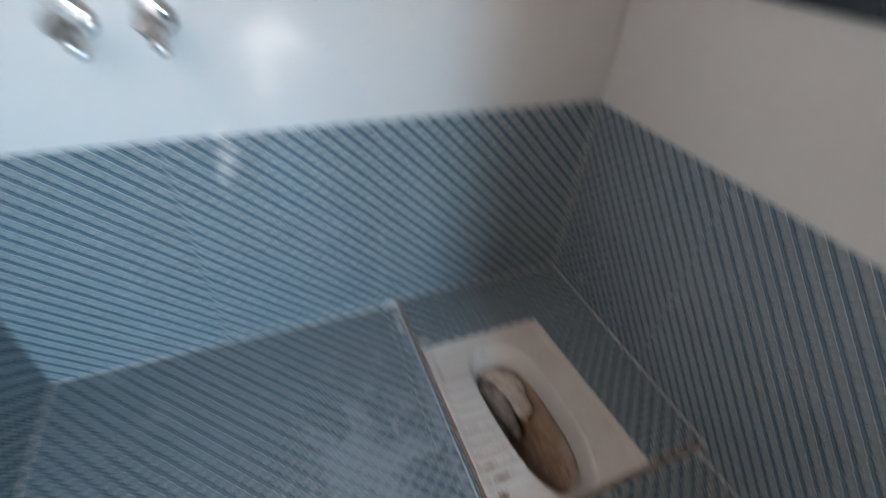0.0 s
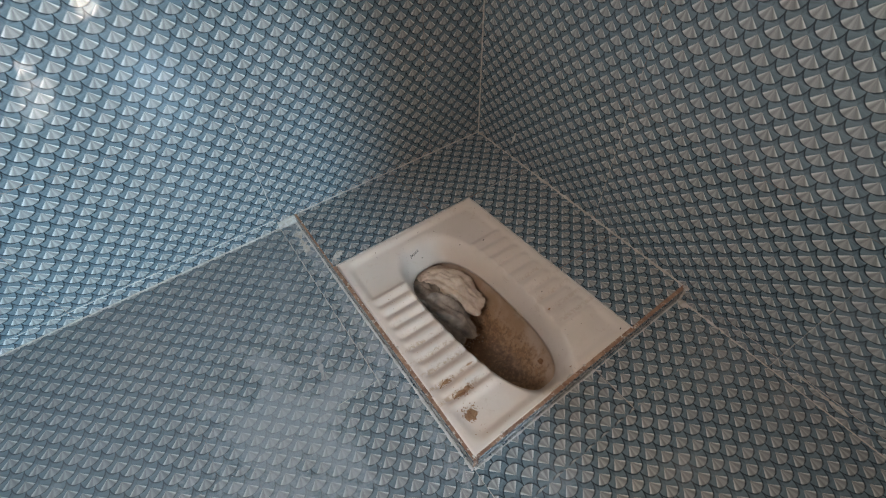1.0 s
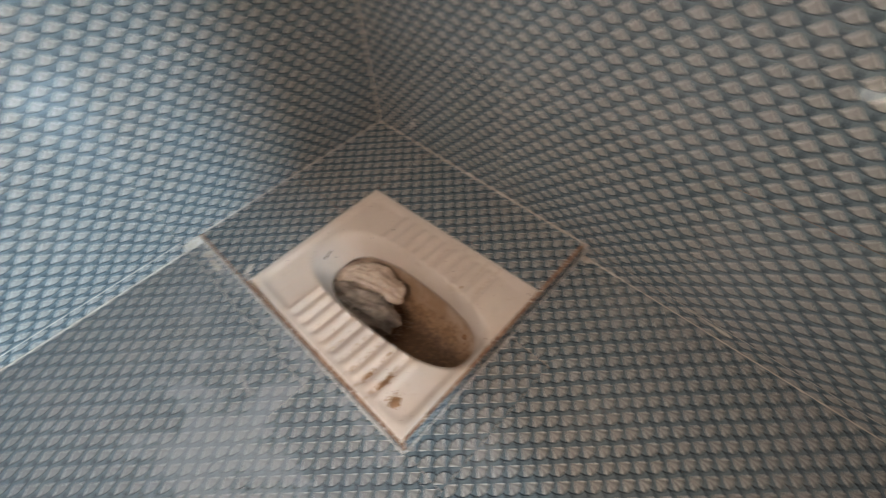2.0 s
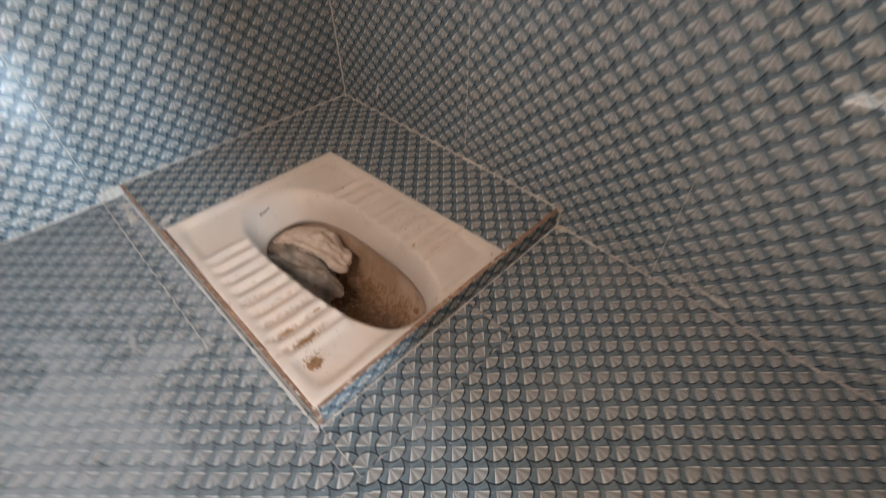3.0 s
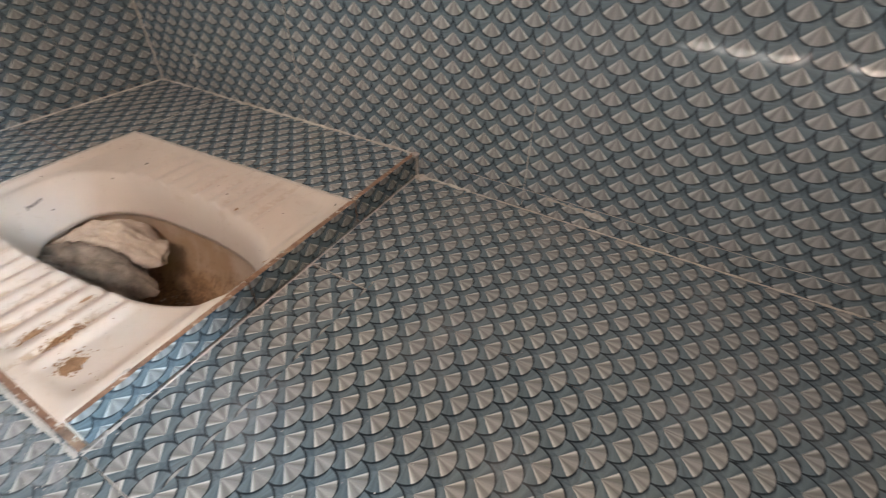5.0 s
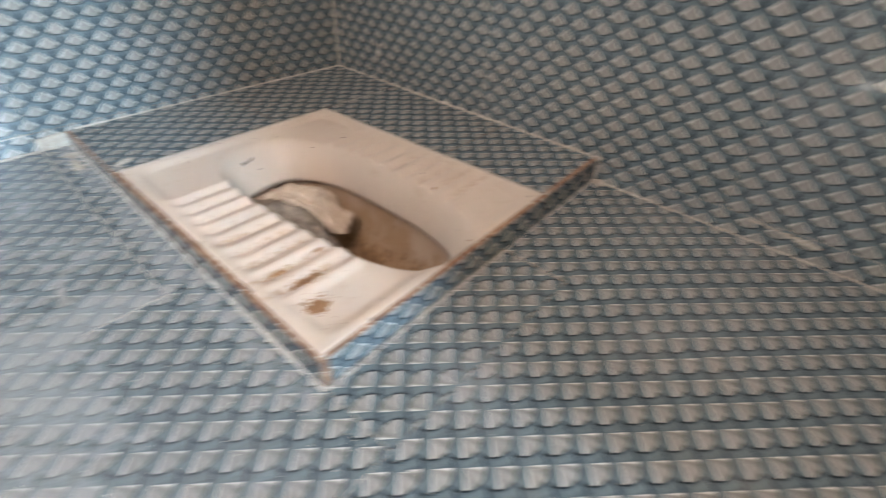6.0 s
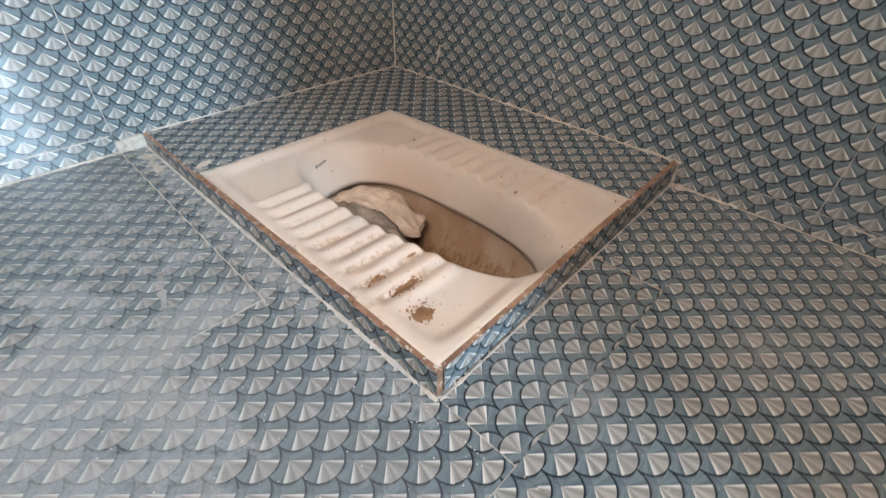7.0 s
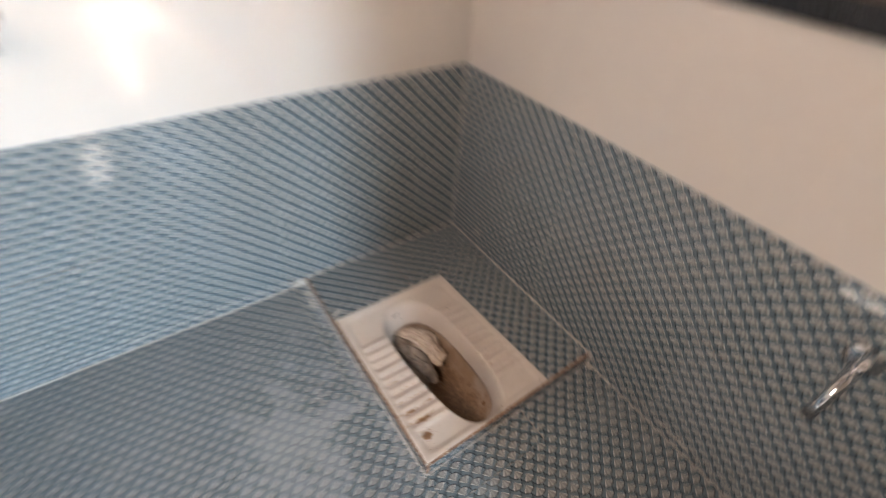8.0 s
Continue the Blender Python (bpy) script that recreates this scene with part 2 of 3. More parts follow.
WHITE_GROUT = mottled("white_grout", (0.32, 0.30, 0.275), (0.58, 0.54, 0.50), 60, 0.95, 0.6, 0.002, 500)
MARBLE = mottled("sill_stone", (0.30, 0.29, 0.28), (0.42, 0.41, 0.40), 8, 0.5, 0.1)
MORTAR = mottled("mortar", (0.16, 0.078, 0.036), (0.36, 0.205, 0.11), 160, 0.95, 1.0, 0.003, 600)
PLASTER = mottled("plaster", (0.55, 0.52, 0.48), (0.66, 0.63, 0.59), 5, 0.9)
CHINA, BOWL = sanitary("china", False), sanitary("stained_china", True)
CHROME = chrome_metal()
GRANITE = mottled("black_granite", (0.006, 0.006, 0.007), (0.03, 0.03, 0.032), 200, 0.25, 0.05)
CLOTH = mottled("dirty_cloth", (0.38, 0.29, 0.225), (0.64, 0.53, 0.43), 40, 0.95, 0.5, 0.001, 1100)
# darker and greyer than CLOTH
GREYCLOTH = mottled("dark_cloth", (0.075, 0.056, 0.043), (0.35, 0.28, 0.22), 38, 0.8, 0.5, 0.0015, 900)
DUST = mottled("caked_dust", (0.17, 0.17, 0.17), (0.36, 0.345, 0.33), 60, 0.95, 0.5, 0.001, 700)
INK = material("ink", 0.5, 0.0, (0.03, 0.022, 0.02))[0]
WOOD = mottled("painted_wood", (0.16, 0.10, 0.065), (0.24, 0.16, 0.10), 12, 0.5)


# ---- builders ----
def mesh_object(name, bm, mats, parent=None, label="", smooth=False):
    data = bpy.data.meshes.new(name)
    bmesh.ops.recalc_face_normals(bm, faces=bm.faces)
    bm.to_mesh(data)
    bm.free()
    for one in mats if isinstance(mats, (list, tuple)) else [mats]:
        data.materials.append(one)
    if smooth:
        data.polygons.foreach_set("use_smooth", [True] * len(data.polygons))
    ob = new(name, data)
    if parent:
        ob.parent = parent
    if label:
        ob["label"] = label
    return ob


def part(name, bm, mats, parent, label="", smooth=False):
    return mesh_object(name, bm, mats, parent, label, smooth)


def add_box(bm, low, high, bevel=0.0):
    made = bmesh.ops.create_cube(bm, size=1.0)["verts"]
    for v in made:
        v.co = Vector([lo + (c + 0.5) * (hi - lo) for lo, hi, c in zip(low, high, v.co)])
    if bevel:
        edges = list({e for v in made for e in v.link_edges})
        bmesh.ops.bevel(bm, geom=edges, offset=bevel, segments=2, affect="EDGES", profile=0.6)


def boxes(name, spans, mats, parent=None, label="", bevel=0.0):
    bm = bmesh.new()
    for low, high in spans:
        add_box(bm, low, high, bevel)
    return mesh_object(name, bm, mats, parent, label)


def add_tube(bm, points, radii, sides=16, caps=True):
    """A round tube along points with a radius at each."""
    rings, pts = [], [Vector(q) for q in points]
    for i, q in enumerate(pts):
        ahead = (pts[min(i + 1, len(pts) - 1)] - pts[max(i - 1, 0)]).normalized()
        across = ahead.orthogonal().normalized() if i == 0 else (across - ahead * across.dot(ahead)).normalized()
        up = ahead.cross(across)
        rings.append([bm.verts.new(q + radii[i] * (math.cos(a) * across + math.sin(a) * up)) for a in [2 * math.pi * k / sides for k in range(sides)]])
    for a, b in zip(rings, rings[1:]):
        for k in range(sides):
            bm.faces.new((a[k], a[(k + 1) % sides], b[(k + 1) % sides], b[k]))
    if caps:
        bm.faces.new(rings[0][::-1]), bm.faces.new(rings[-1])


def tile_mesh(w, h, t, u0, v0, turn, glaze):
    """A tile w x h, face up at z = 0 and t thick, with its print starting at u0, v0 and turned by quarter turns."""
    c = 0.0001 if glaze == CREAM else 0.0003
    rect = lambda i, z: [(i, i, z), (w - i, i, z), (w - i, h - i, z), (i, h - i, z)]
    verts = rect(c, 0) + rect(0, -c) + rect(0, -t)
    faces = [(0, 1, 2, 3)]
    for a in (0, 4):
        faces += [(a + k, a + 4 + k, a + 4 + (k + 1) % 4, a + (k + 1) % 4) for k in range(4)]
    data = bpy.data.meshes.new("tile")
    data.from_pydata(verts, [], faces)
    data.materials.append(glaze), data.materials.append(CLAY)
    layer = data.uv_layers.new(name="print")
    for poly in data.polygons:
        poly.material_index = 1 if poly.index > 4 else 0
        for loop in poly.loop_indices:
            x, y, _ = data.vertices[data.loops[loop].vertex_index].co
            for _ in range(turn):
                x, y = y, -x
            layer.data[loop].uv = (x + u0, y + v0)
    return data


TILES = {}


def lay(parent, m, x0, y0, x1, y1, glaze, joint=0.0012, turn=0, u=None, v=None, t=0.008):
    """One tile over the rectangle x0..x1, y0..y1 of the plane m, as a piece of parent."""
    u, v = x0 if u is None else u, y0 if v is None else v
    key = (round(x1 - x0, 4), round(y1 - y0, 4), t, round(u % SCALE, 4), round(v % SCALE, 4), turn, glaze.name, joint)
    if key not in TILES:
        TILES[key] = tile_mesh(x1 - x0 - joint, y1 - y0 - joint, t, u, v, turn, glaze)
    ob = new("tile", TILES[key])
    ob.parent = parent
    wobble = Matrix.Rotation(random.gauss(0, 0.0006), 4, "X") @ Matrix.Rotation(random.gauss(0, 0.0006), 4, "Y")
    ob.matrix_basis = m @ Matrix.Translation((x0 + joint / 2, y0 + joint / 2, random.uniform(-0.0003, 0.0002) if glaze != CREAM else 0.0)) @ (wobble if glaze != CREAM else Matrix.Identity(4))
    return ob


def cut_tile(parent, m, corners, glaze, t=0.008):
    """A tile cut to four corners of the plane m; its print lies in the plane's own metres."""
    verts = [(x, y, 0) for x, y in corners] + [(x, y, -t) for x, y in corners]
    data = bpy.data.meshes.new("tile")
    data.from_pydata(verts, [], [(0, 1, 2, 3)] + [(k, k + 4, (k + 1) % 4 + 4, (k + 1) % 4) for k in range(4)])
    data.materials.append(glaze), data.materials.append(CLAY)
    layer = data.uv_layers.new(name="print")
    for poly in data.polygons:
        poly.material_index = min(1, poly.index)
        for loop in poly.loop_indices:
            layer.data[loop].uv = data.vertices[data.loops[loop].vertex_index].co.xy
    ob = new("tile", data)
    ob.parent = parent
    ob.matrix_basis = m
    return ob


def rope(name, points, width, height, mat, parent=None, label="", step=0.008, normal=(0, 0, 1), rough=0.45):
    """An uneven bead of filler along a line, flattened on its support."""
    bm, pts, rings, n = bmesh.new(), [], [], Vector(normal)
    for a, b in zip(points, points[1:]):
        a, b = Vector(a), Vector(b)
        k = max(2, int((b - a).length / step))
        pts += [a.lerp(b, i / k) for i in range(k)]
    pts.append(Vector(points[-1]))
    for i, q in enumerate(pts):
        ahead = (pts[min(i + 1, len(pts) - 1)] - pts[max(i - 1, 0)]).normalized()
        across = n.cross(ahead).normalized()
        w = max(0.15 * width, width * (1 + rough * noise.noise(q * 55) + 0.6 * rough * noise.noise(q * 190) + 0.5 * rough * noise.noise(q * 520)))
        h = max(0.2 * height, height * (1 + rough * noise.noise(q * 70 + Vector((9, 3, 1))) + 0.5 * rough * noise.noise(q * 430)))
        ring = [(-1, -0.3), (-0.7, 0.5), (-0.2, 0.95), (0.3, 1.0), (0.75, 0.55), (1, -0.3)]
        rings.append([bm.verts.new(q + across * w * 0.5 * x + n * h * y + across * 0.12 * width * (noise.noise(q * 90) + 1.2 * rough * noise.noise(q * 610))) for x, y in ring])
    for a, b in zip(rings, rings[1:]):
        for k in range(5):
            bm.faces.new((a[k], a[k + 1], b[k + 1], b[k]))
    bm.faces.new(rings[0]), bm.faces.new(rings[-1][::-1])
    return mesh_object(name, bm, mat, parent, label, True)


def clump(name, place, size, mat, parent=None, label="", seed=0, detail=3, rough=0.35):
    bm = bmesh.new()
    bmesh.ops.create_icosphere(bm, subdivisions=detail, radius=1.0)
    off = Vector((seed * 3.7, seed * 1.3, seed))
    for v in bm.verts:
        d = 1 + rough * noise.noise(v.co * 1.7 + off) + rough * 0.6 * noise.noise(v.co * 5 + off)
        v.co = Vector(place) + Vector([a * b * d for a, b in zip(v.co, size)])
    return mesh_object(name, bm, mat, parent, label, True)


# ---- structure ----
PX0, PY0, PZ = -0.571, -0.700, 0.040  # platform
QX0, QX1, QY0, QY1 = -0.562, -0.166, -0.700, -0.208  # pan
QXB = -0.195  # the pan's east edge at the back: it is narrower there
HOLE = (-0.545, -0.205, -0.68, -0.225)
floor = boxes("floor", [((XW - 0.15, YS - 0.3, -0.2), (HOLE[0], 0.15, -0.0015)), ((HOLE[1], YS - 0.3, -0.2), (0.15, 0.15, -0.0015)),
                        ((HOLE[0], YS - 0.3, -0.2), (HOLE[1], HOLE[2], -0.0015)), ((HOLE[0], HOLE[3], -0.2), (HOLE[1], 0.15, -0.0015))], JOINT)
tagged(floor, "floor bedded in pale grey-brown grout under patterned tiles", "floor", kind="structure")
wall_north = tagged(boxes("wall_north", [((XW - 0.12, 0.0015, -0.01), (0.12, 0.12, TOP))], JOINT), "tiled wall, blue fish-scale tiles below glossy cream tiles", "wall", kind="structure")
WIN = (-1.22, -0.55, 0.975, 1.75)
wall_east = tagged(boxes("wall_east", [((0.0015, YS - 0.12, -0.01), (0.12, 0.0, WIN[2])), ((0.0015, YS - 0.12, WIN[3]), (0.12, 0.0, TOP)),
                                       ((0.0015, YS - 0.12, WIN[2]), (0.12, WIN[0], WIN[3])), ((0.0015, WIN[1], WIN[2]), (0.12, 0.0, WIN[3]))], JOINT),
                   "tiled wall with a window opening over a dark sill", "wall", kind="structure")
# unseen opening added high in the west wall to go with the fill lamp
FILL_OPENING = (-1.35, -0.55, 1.25, 1.8)
DOOR = (-1.42, -0.47, 1.98)
wall_west = tagged(boxes("wall_west", [((XW - 0.12, YS - 0.12, -0.01), (XW - 0.0015, 0.0, FILL_OPENING[2])), ((XW - 0.12, YS - 0.12, FILL_OPENING[3]), (XW - 0.0015, 0.0, TOP)),
                                       ((XW - 0.12, YS - 0.12, FILL_OPENING[2]), (XW - 0.0015, FILL_OPENING[0], FILL_OPENING[3])), ((XW - 0.12, FILL_OPENING[1], FILL_OPENING[2]), (XW - 0.0015, 0.0, FILL_OPENING[3]))], JOINT),
                   "tiled wall with an unseen high opening added for a fill lamp", "wall", kind="structure")
wall_south = tagged(boxes("wall_south", [((XW, YS - 0.12, -0.01), (DOOR[0], YS - 0.0015, TOP)), ((DOOR[1], YS - 0.12, -0.01), (0.0, YS - 0.0015, TOP)),
                                         ((DOOR[0], YS - 0.12, DOOR[2]), (DOOR[1], YS - 0.0015, TOP))], JOINT), "tiled wall with an open doorway", "wall", kind="structure")
ceiling = tagged(boxes("ceiling", [((XW - 0.12, YS - 0.12, TOP), (0.12, 0.12, TOP + 0.12))], PLASTER), "plain off-white plastered ceiling", "ceiling", kind="structure")

# unseen covered passage added outside the doorway; gaps in its roof make sun patches
SUN_GAPS = [(-1.115, -1.02, -2.55, -2.18), (-1.12, -1.06, -2.745, -2.60), (-0.850, -0.765, -4.10, -3.15)]


def roof_spans(x0, x1, y0, y1, z0, z1, gaps):
    """Boxes that fill a slab but for the rectangular gaps in it."""
    xs = sorted({x0, x1, *[g for gap in gaps for g in gap[:2]]})
    ys = sorted({y0, y1, *[g for gap in gaps for g in gap[2:]]})
    return [((a, c, z0), (b, d, z1)) for a, b in zip(xs, xs[1:]) for c, d in zip(ys, ys[1:])
            if not any(g[0] < (a + b) / 2 < g[1] and g[2] < (c + d) / 2 < g[3] for g in gaps)]


sun_mask = tagged(boxes("sun_mask_roof", roof_spans(-1.9, 0.6, -4.1, YS - 0.12, 2.1, 2.2, SUN_GAPS), PLASTER), "unseen roof slab added to block the sun, with gaps for sun patches", "roof", kind="structure")
# unseen end wall added round the south lamp to narrow outside light
end_mask = tagged(boxes("end_light_mask", [((-1.9, -4.1, -0.02), (-0.92, -4.0, 2.1)), ((-0.48, -4.1, -0.02), (0.6, -4.0, 2.1)), ((-0.92, -4.1, -0.02), (-0.48, -4.0, 0.48)), ((-0.92, -4.1, 1.92), (-0.48, -4.0, 2.1))], PLASTER),
                     "unseen plastered end wall added to narrow the light, with a tall opening", "wall", kind="structure")
ground = tagged(boxes("ground", [((-60, -60, -0.25), (60, YS - 0.30, -0.012)), ((-60, YS - 0.30, -0.25), (XW - 0.15, 60, -0.012)), ((0.15, YS - 0.30, -0.25), (60, 60, -0.012)), ((XW - 0.15, 0.15, -0.25), (0.15, 60, -0.012))], PLASTER), "bare cement ground outside", "ground", kind="structure")
# unseen screen and lid, added so little sky enters by the west opening
sky_blocker = tagged(boxes("west_sky_blocker", [((-2.15, YS - 0.12, -0.02), (-2.0, 1.2, 3.4)), ((-2.0, -0.3, -0.02), (XW - 0.12, -0.2, 3.4)), ((-2.0, YS - 0.12, 2.6), (XW - 0.12, -0.3, 2.7))], PLASTER), "unseen plastered screen added to block the sky at the west opening", "wall", kind="structure")
# unseen side walls, added to keep stray sky light from the doorway
side_light_mask = tagged(boxes("side_light_mask", [((-1.9, -4.0, -0.02), (-1.78, YS - 0.12, 2.1)), ((0.48, -4.0, -0.02), (0.6, YS - 0.12, 2.1))], PLASTER), "unseen plastered side wall added to narrow the light to the doorway", "wall", kind="structure")

door_sill = tagged(boxes("door_sill", [((DOOR[0], YS - 0.13, -0.001), (DOOR[1], YS + 0.12, 0.004))], MARBLE), "grey stone door sill", "door sill", kind="structure")

# planes in which tiles are laid: local x, local y and the outward face
FLOOR_PLANE = Matrix.Identity(4)
FALL = 0.0222  # the floor beside the platform falls away from the back wall
SLOPED_PLANE = Matrix.Translation((0, -0.812, 0)) @ Matrix.Rotation(math.atan(FALL), 4, "X") @ Matrix.Translation((0, 0.812, 0))


def on_floor(x, y):
    return (x, y, max(0.0, (y + 0.812) * FALL))


def upright(at, along, face):
    return Matrix.Translation(at) @ Matrix((along, (0, 0, 1), face)).transposed().to_4x4()


NORTH_PLANE = upright((0, 0, 0), (1, 0, 0), (0, -1, 0))
EAST_PLANE = upright((0, 0, 0), (0, -1, 0), (-1, 0, 0))
WEST_PLANE = upright((XW, 0, 0), (0, 1, 0), (1, 0, 0))
SOUTH_PLANE = upright((0, YS, 0), (-1, 0, 0), (0, 1, 0))

XC, YC = -0.368, -0.475
LIP_X, LIP_Y, LIP_Z = 0.081, 0.190, -0.025
OUT_X, OUT_Y, OUT_C = 0.0885, 0.214, -0.470
GROOVE, PITCH = -0.356, 0.0307  # first groove of the foot rests and their spacing


def ease(t):
    t = min(1.0, max(0.0, t))
    return t * t * (3 - 2 * t)


def east_edge(y):
    return QX1 + (QXB - QX1) * (y - QY0) / (QY1 - QY0)


def south_edge(x):
    return -0.7015 + (x - QX0) / (QX1 - QX0) * 0.0085


def middle(y):
    """Centre line of the opening and its relative width: it narrows towards the front."""
    return XC - 0.055 * (y - YC), 1 + 0.30 * (y - YC)


def egg(x, y, cy, hx, hy, n=2.7):
    """1 on a rounded oblong, less inside."""
    c, w = middle(y)
    return (abs((x - c) / (hx * w)) ** n + abs((y - cy) / hy) ** n) ** (1 / n)


def tray_height(x, y):
    near = [x - QX0, east_edge(y) - x, y - south_edge(x), QY1 - y]
    d = -math.log(sum(math.exp(-95 * max(-0.01, one)) for one in near)) / 95
    z = 0.0393 - 0.0055 * ease((d - 0.009) / 0.017) - 0.002 * ease((0.003 - min(near)) / 0.003)
    # ribbed foot rests, which run up to the opening
    b = (GROOVE - y) / PITCH
    side = ease((x - QX0 - 0.011) / 0.014) if x < XC else ease((east_edge(y) - x - 0.012) / 0.016)
    mask = side * ease((b + 0.95) / 0.4) * ease((9.0 - b) / 0.9)
    mask *= ease((abs(x - XC) - 0.070) / 0.012)
    if x > XC:
        mask *= ease((egg(x, y, OUT_C, OUT_X, OUT_Y) - 1.02) / 0.07)
    rib = 0.5 - 0.5 * math.cos(2 * math.pi * b)
    z += mask * (0.0008 + 0.0058 * rib ** 0.6)
    # wall of the opening: steep, and rounded over at the top
    q, r = egg(x, y, YC, LIP_X, LIP_Y), egg(x, y, OUT_C, OUT_X, OUT_Y)
    if r < 1.10:
        t = max(0.0, q - 1) / (max(0.0, q - 1) + max(0.0, 1.10 - r) + 1e-9)
        z = LIP_Z + (z - LIP_Z) * (1 - (1 - t) ** 2.1)
    return z


BOWL_RINGS = ((1.045, -0.031), (1.06, -0.040), (1.05, -0.056), (0.98, -0.071), (0.85, -0.083), (0.62, -0.092), (0.34, -0.097), (0.1, -0.099))


def bowl_fall(y, f):
    return 0.10 * (y - QY0 + 0.24) * min(1, max(0, (1.06 - f) * 2.5))


def bowl_height(x, y):
    """The bowl's surface below a place."""
    f = egg(x, y, YC, LIP_X, LIP_Y)
    for (f1, z1), (f0, z0) in zip(BOWL_RINGS[1:], BOWL_RINGS[2:]):
        if f0 <= f <= f1:
            z = z0 + (z1 - z0) * (f - f0) / (f1 - f0)
            break
    else:
        z = -0.099
    return z - bowl_fall(y, f)


def squat_pan():
    pan = tagged(new("squat_toilet"), "dirty off-white ceramic squat toilet set in a tiled platform", "squat toilet")
    pan.location = (XC, YC, 0)
    shift = Matrix.Translation((-XC, -YC, 0))
    sides, rings = 640, 58
    border, lip = [], []
    for k in range(sides):
        a = 2 * math.pi * k / sides
        c, s = math.cos(a), math.sin(a)
        m = max(abs(c), abs(s))
        bx, by = c / m, s / m
        y = (QY0 + QY1) / 2 + by * (QY1 - QY0) / 2
        x = QX0 + (bx + 1) / 2 * (east_edge(y) - QX0)
        y = QY1 - (QY1 - y) * (QY1 - south_edge(x)) / (QY1 - QY0)
        border.append((x, y))
        e = (abs(c) ** 2.7 + abs(s) ** 2.7) ** (-1 / 2.7)
        ly = YC + LIP_Y * s * e
        centre, wide = middle(ly)
        lip.append((centre + LIP_X * wide * c * e, ly))
    bm = bmesh.new()
    grid = []
    for r in range(rings + 1):
        t = (r / rings) ** 1.45
        row = []
        for (lx, ly), (ox, oy) in zip(lip, border):
            x, y = lx + (ox - lx) * t, ly + (oy - ly) * t
            row.append(bm.verts.new((x, y, tray_height(x, y))))
        grid.append(row)
    under = [bm.verts.new((x, y, LIP_Z - 0.007)) for x, y in lip]
    inner = [bm.verts.new((XC + (x - XC) * 1.05, YC + (y - YC) * 1.03, LIP_Z - 0.008)) for x, y in lip]
    skirt = [bm.verts.new((x, y, 0.006)) for x, y in border]
    loops = [inner, under] + grid + [skirt]
    for a, b in zip(loops, loops[1:]):
        for k in range(sides):
            bm.faces.new((a[k], a[(k + 1) % sides], b[(k + 1) % sides], b[k]))
    bmesh.ops.transform(bm, matrix=shift, verts=bm.verts)
    part("tray", bm, CHINA, pan, "off-white ribbed foot rests round an oval opening", True)
    bm = bmesh.new()
    loops = []
    for f, z in BOWL_RINGS:
        row = []
        for x, y in lip[::4]:
            X, Y = XC + (x - XC) * f, YC + (y - YC) * (1 + (f - 1) * 0.85)
            row.append(bm.verts.new((X, Y, z - bowl_fall(Y, f) + 0.004 * noise.noise(Vector((X, Y, z)) * 25) * (f < 1))))
        loops.append(row)
    n = len(loops[0])
    for a, b in zip(loops, loops[1:]):
        for k in range(n):
            bm.faces.new((a[k], b[k], b[(k + 1) % n], a[(k + 1) % n]))
    bm.faces.new(loops[-1])
    bmesh.ops.transform(bm, matrix=shift, verts=bm.verts)
    part("bowl", bm, BOWL, pan, "bowl crusted with brown stains", True)
    # maker's mark as a plain dark bar on the back slope
    bm = bmesh.new()
    for i in range(8):
        q, w, h = Vector((-0.408 + i * 0.0031, -0.268 + i * 0.0007, 0)), 0.0008, 0.0024 if i == 0 else 0.0014
        corners = [(q.x + w * sx + 0.0006 * sy, q.y + h * sy) for sx, sy in ((-1, -1), (1, -1), (1, 1), (-1, 1))]
        bm.faces.new([bm.verts.new((x - XC, y - YC, tray_height(x, y) + 0.0006)) for x, y in corners])
    part("makers_mark", bm, INK, pan, "small dark printed mark")
    return pan


# ---- the raised platform ----
platform = tagged(boxes("toilet_platform", [((PX0 + 0.010, PY0 + 0.008, -0.001), (-0.553, 0.0, PZ - 0.006)), ((-0.172, PY0 + 0.008, -0.001), (0.0, 0.0, PZ - 0.006)),
                                     ((-0.553, PY0 + 0.008, -0.001), (-0.172, HOLE[2], 0.012)), ((-0.553, -0.216, -0.001), (-0.172, 0.0, PZ - 0.006))], CEMENT),
                  "low tiled platform with broken clay tile edges", "platform", kind="structure")
pan = squat_pan()

# west and south faces: narrow cut tiles whose clay bodies show along the top
WEST_FACE = upright((-0.5765, 0, 0), Vector((0.0135, -1, 0)).normalized(), Vector((-1, -0.0135, 0)).normalized())
SOUTH_FACE = upright((0, -0.696, 0), Vector((1, 0.0185, 0)).normalized(), Vector((0.0185, -1, 0)).normalized())
for a, b, top in ((0.0, 0.205, 0.0405), (0.205, 0.580, 0.0395), (0.580, 0.706, 0.0385)):
    lay(platform, WEST_FACE, a, 0.001, b, top, WALL_PRINT, 0.0015, v=0.006)
for a, b, top in ((-0.558, -0.36, 0.039), (-0.36, -0.165, 0.040), (-0.165, 0.0, 0.0415)):
    lay(platform, SOUTH_FACE, a, 0.001, b, top, WALL_PRINT, 0.0015, v=0.010)
# top tiles behind and beside the pan; those beside it are cut askew
TOP_PLANE = Matrix.Translation((0, 0, PZ))
for x0, x1 in ((PX0, -0.30), (-0.30, 0.0)):
    lay(platform, TOP_PLANE, x0, QY1, x1, 0.0, WALL_PRINT, 0.0012)
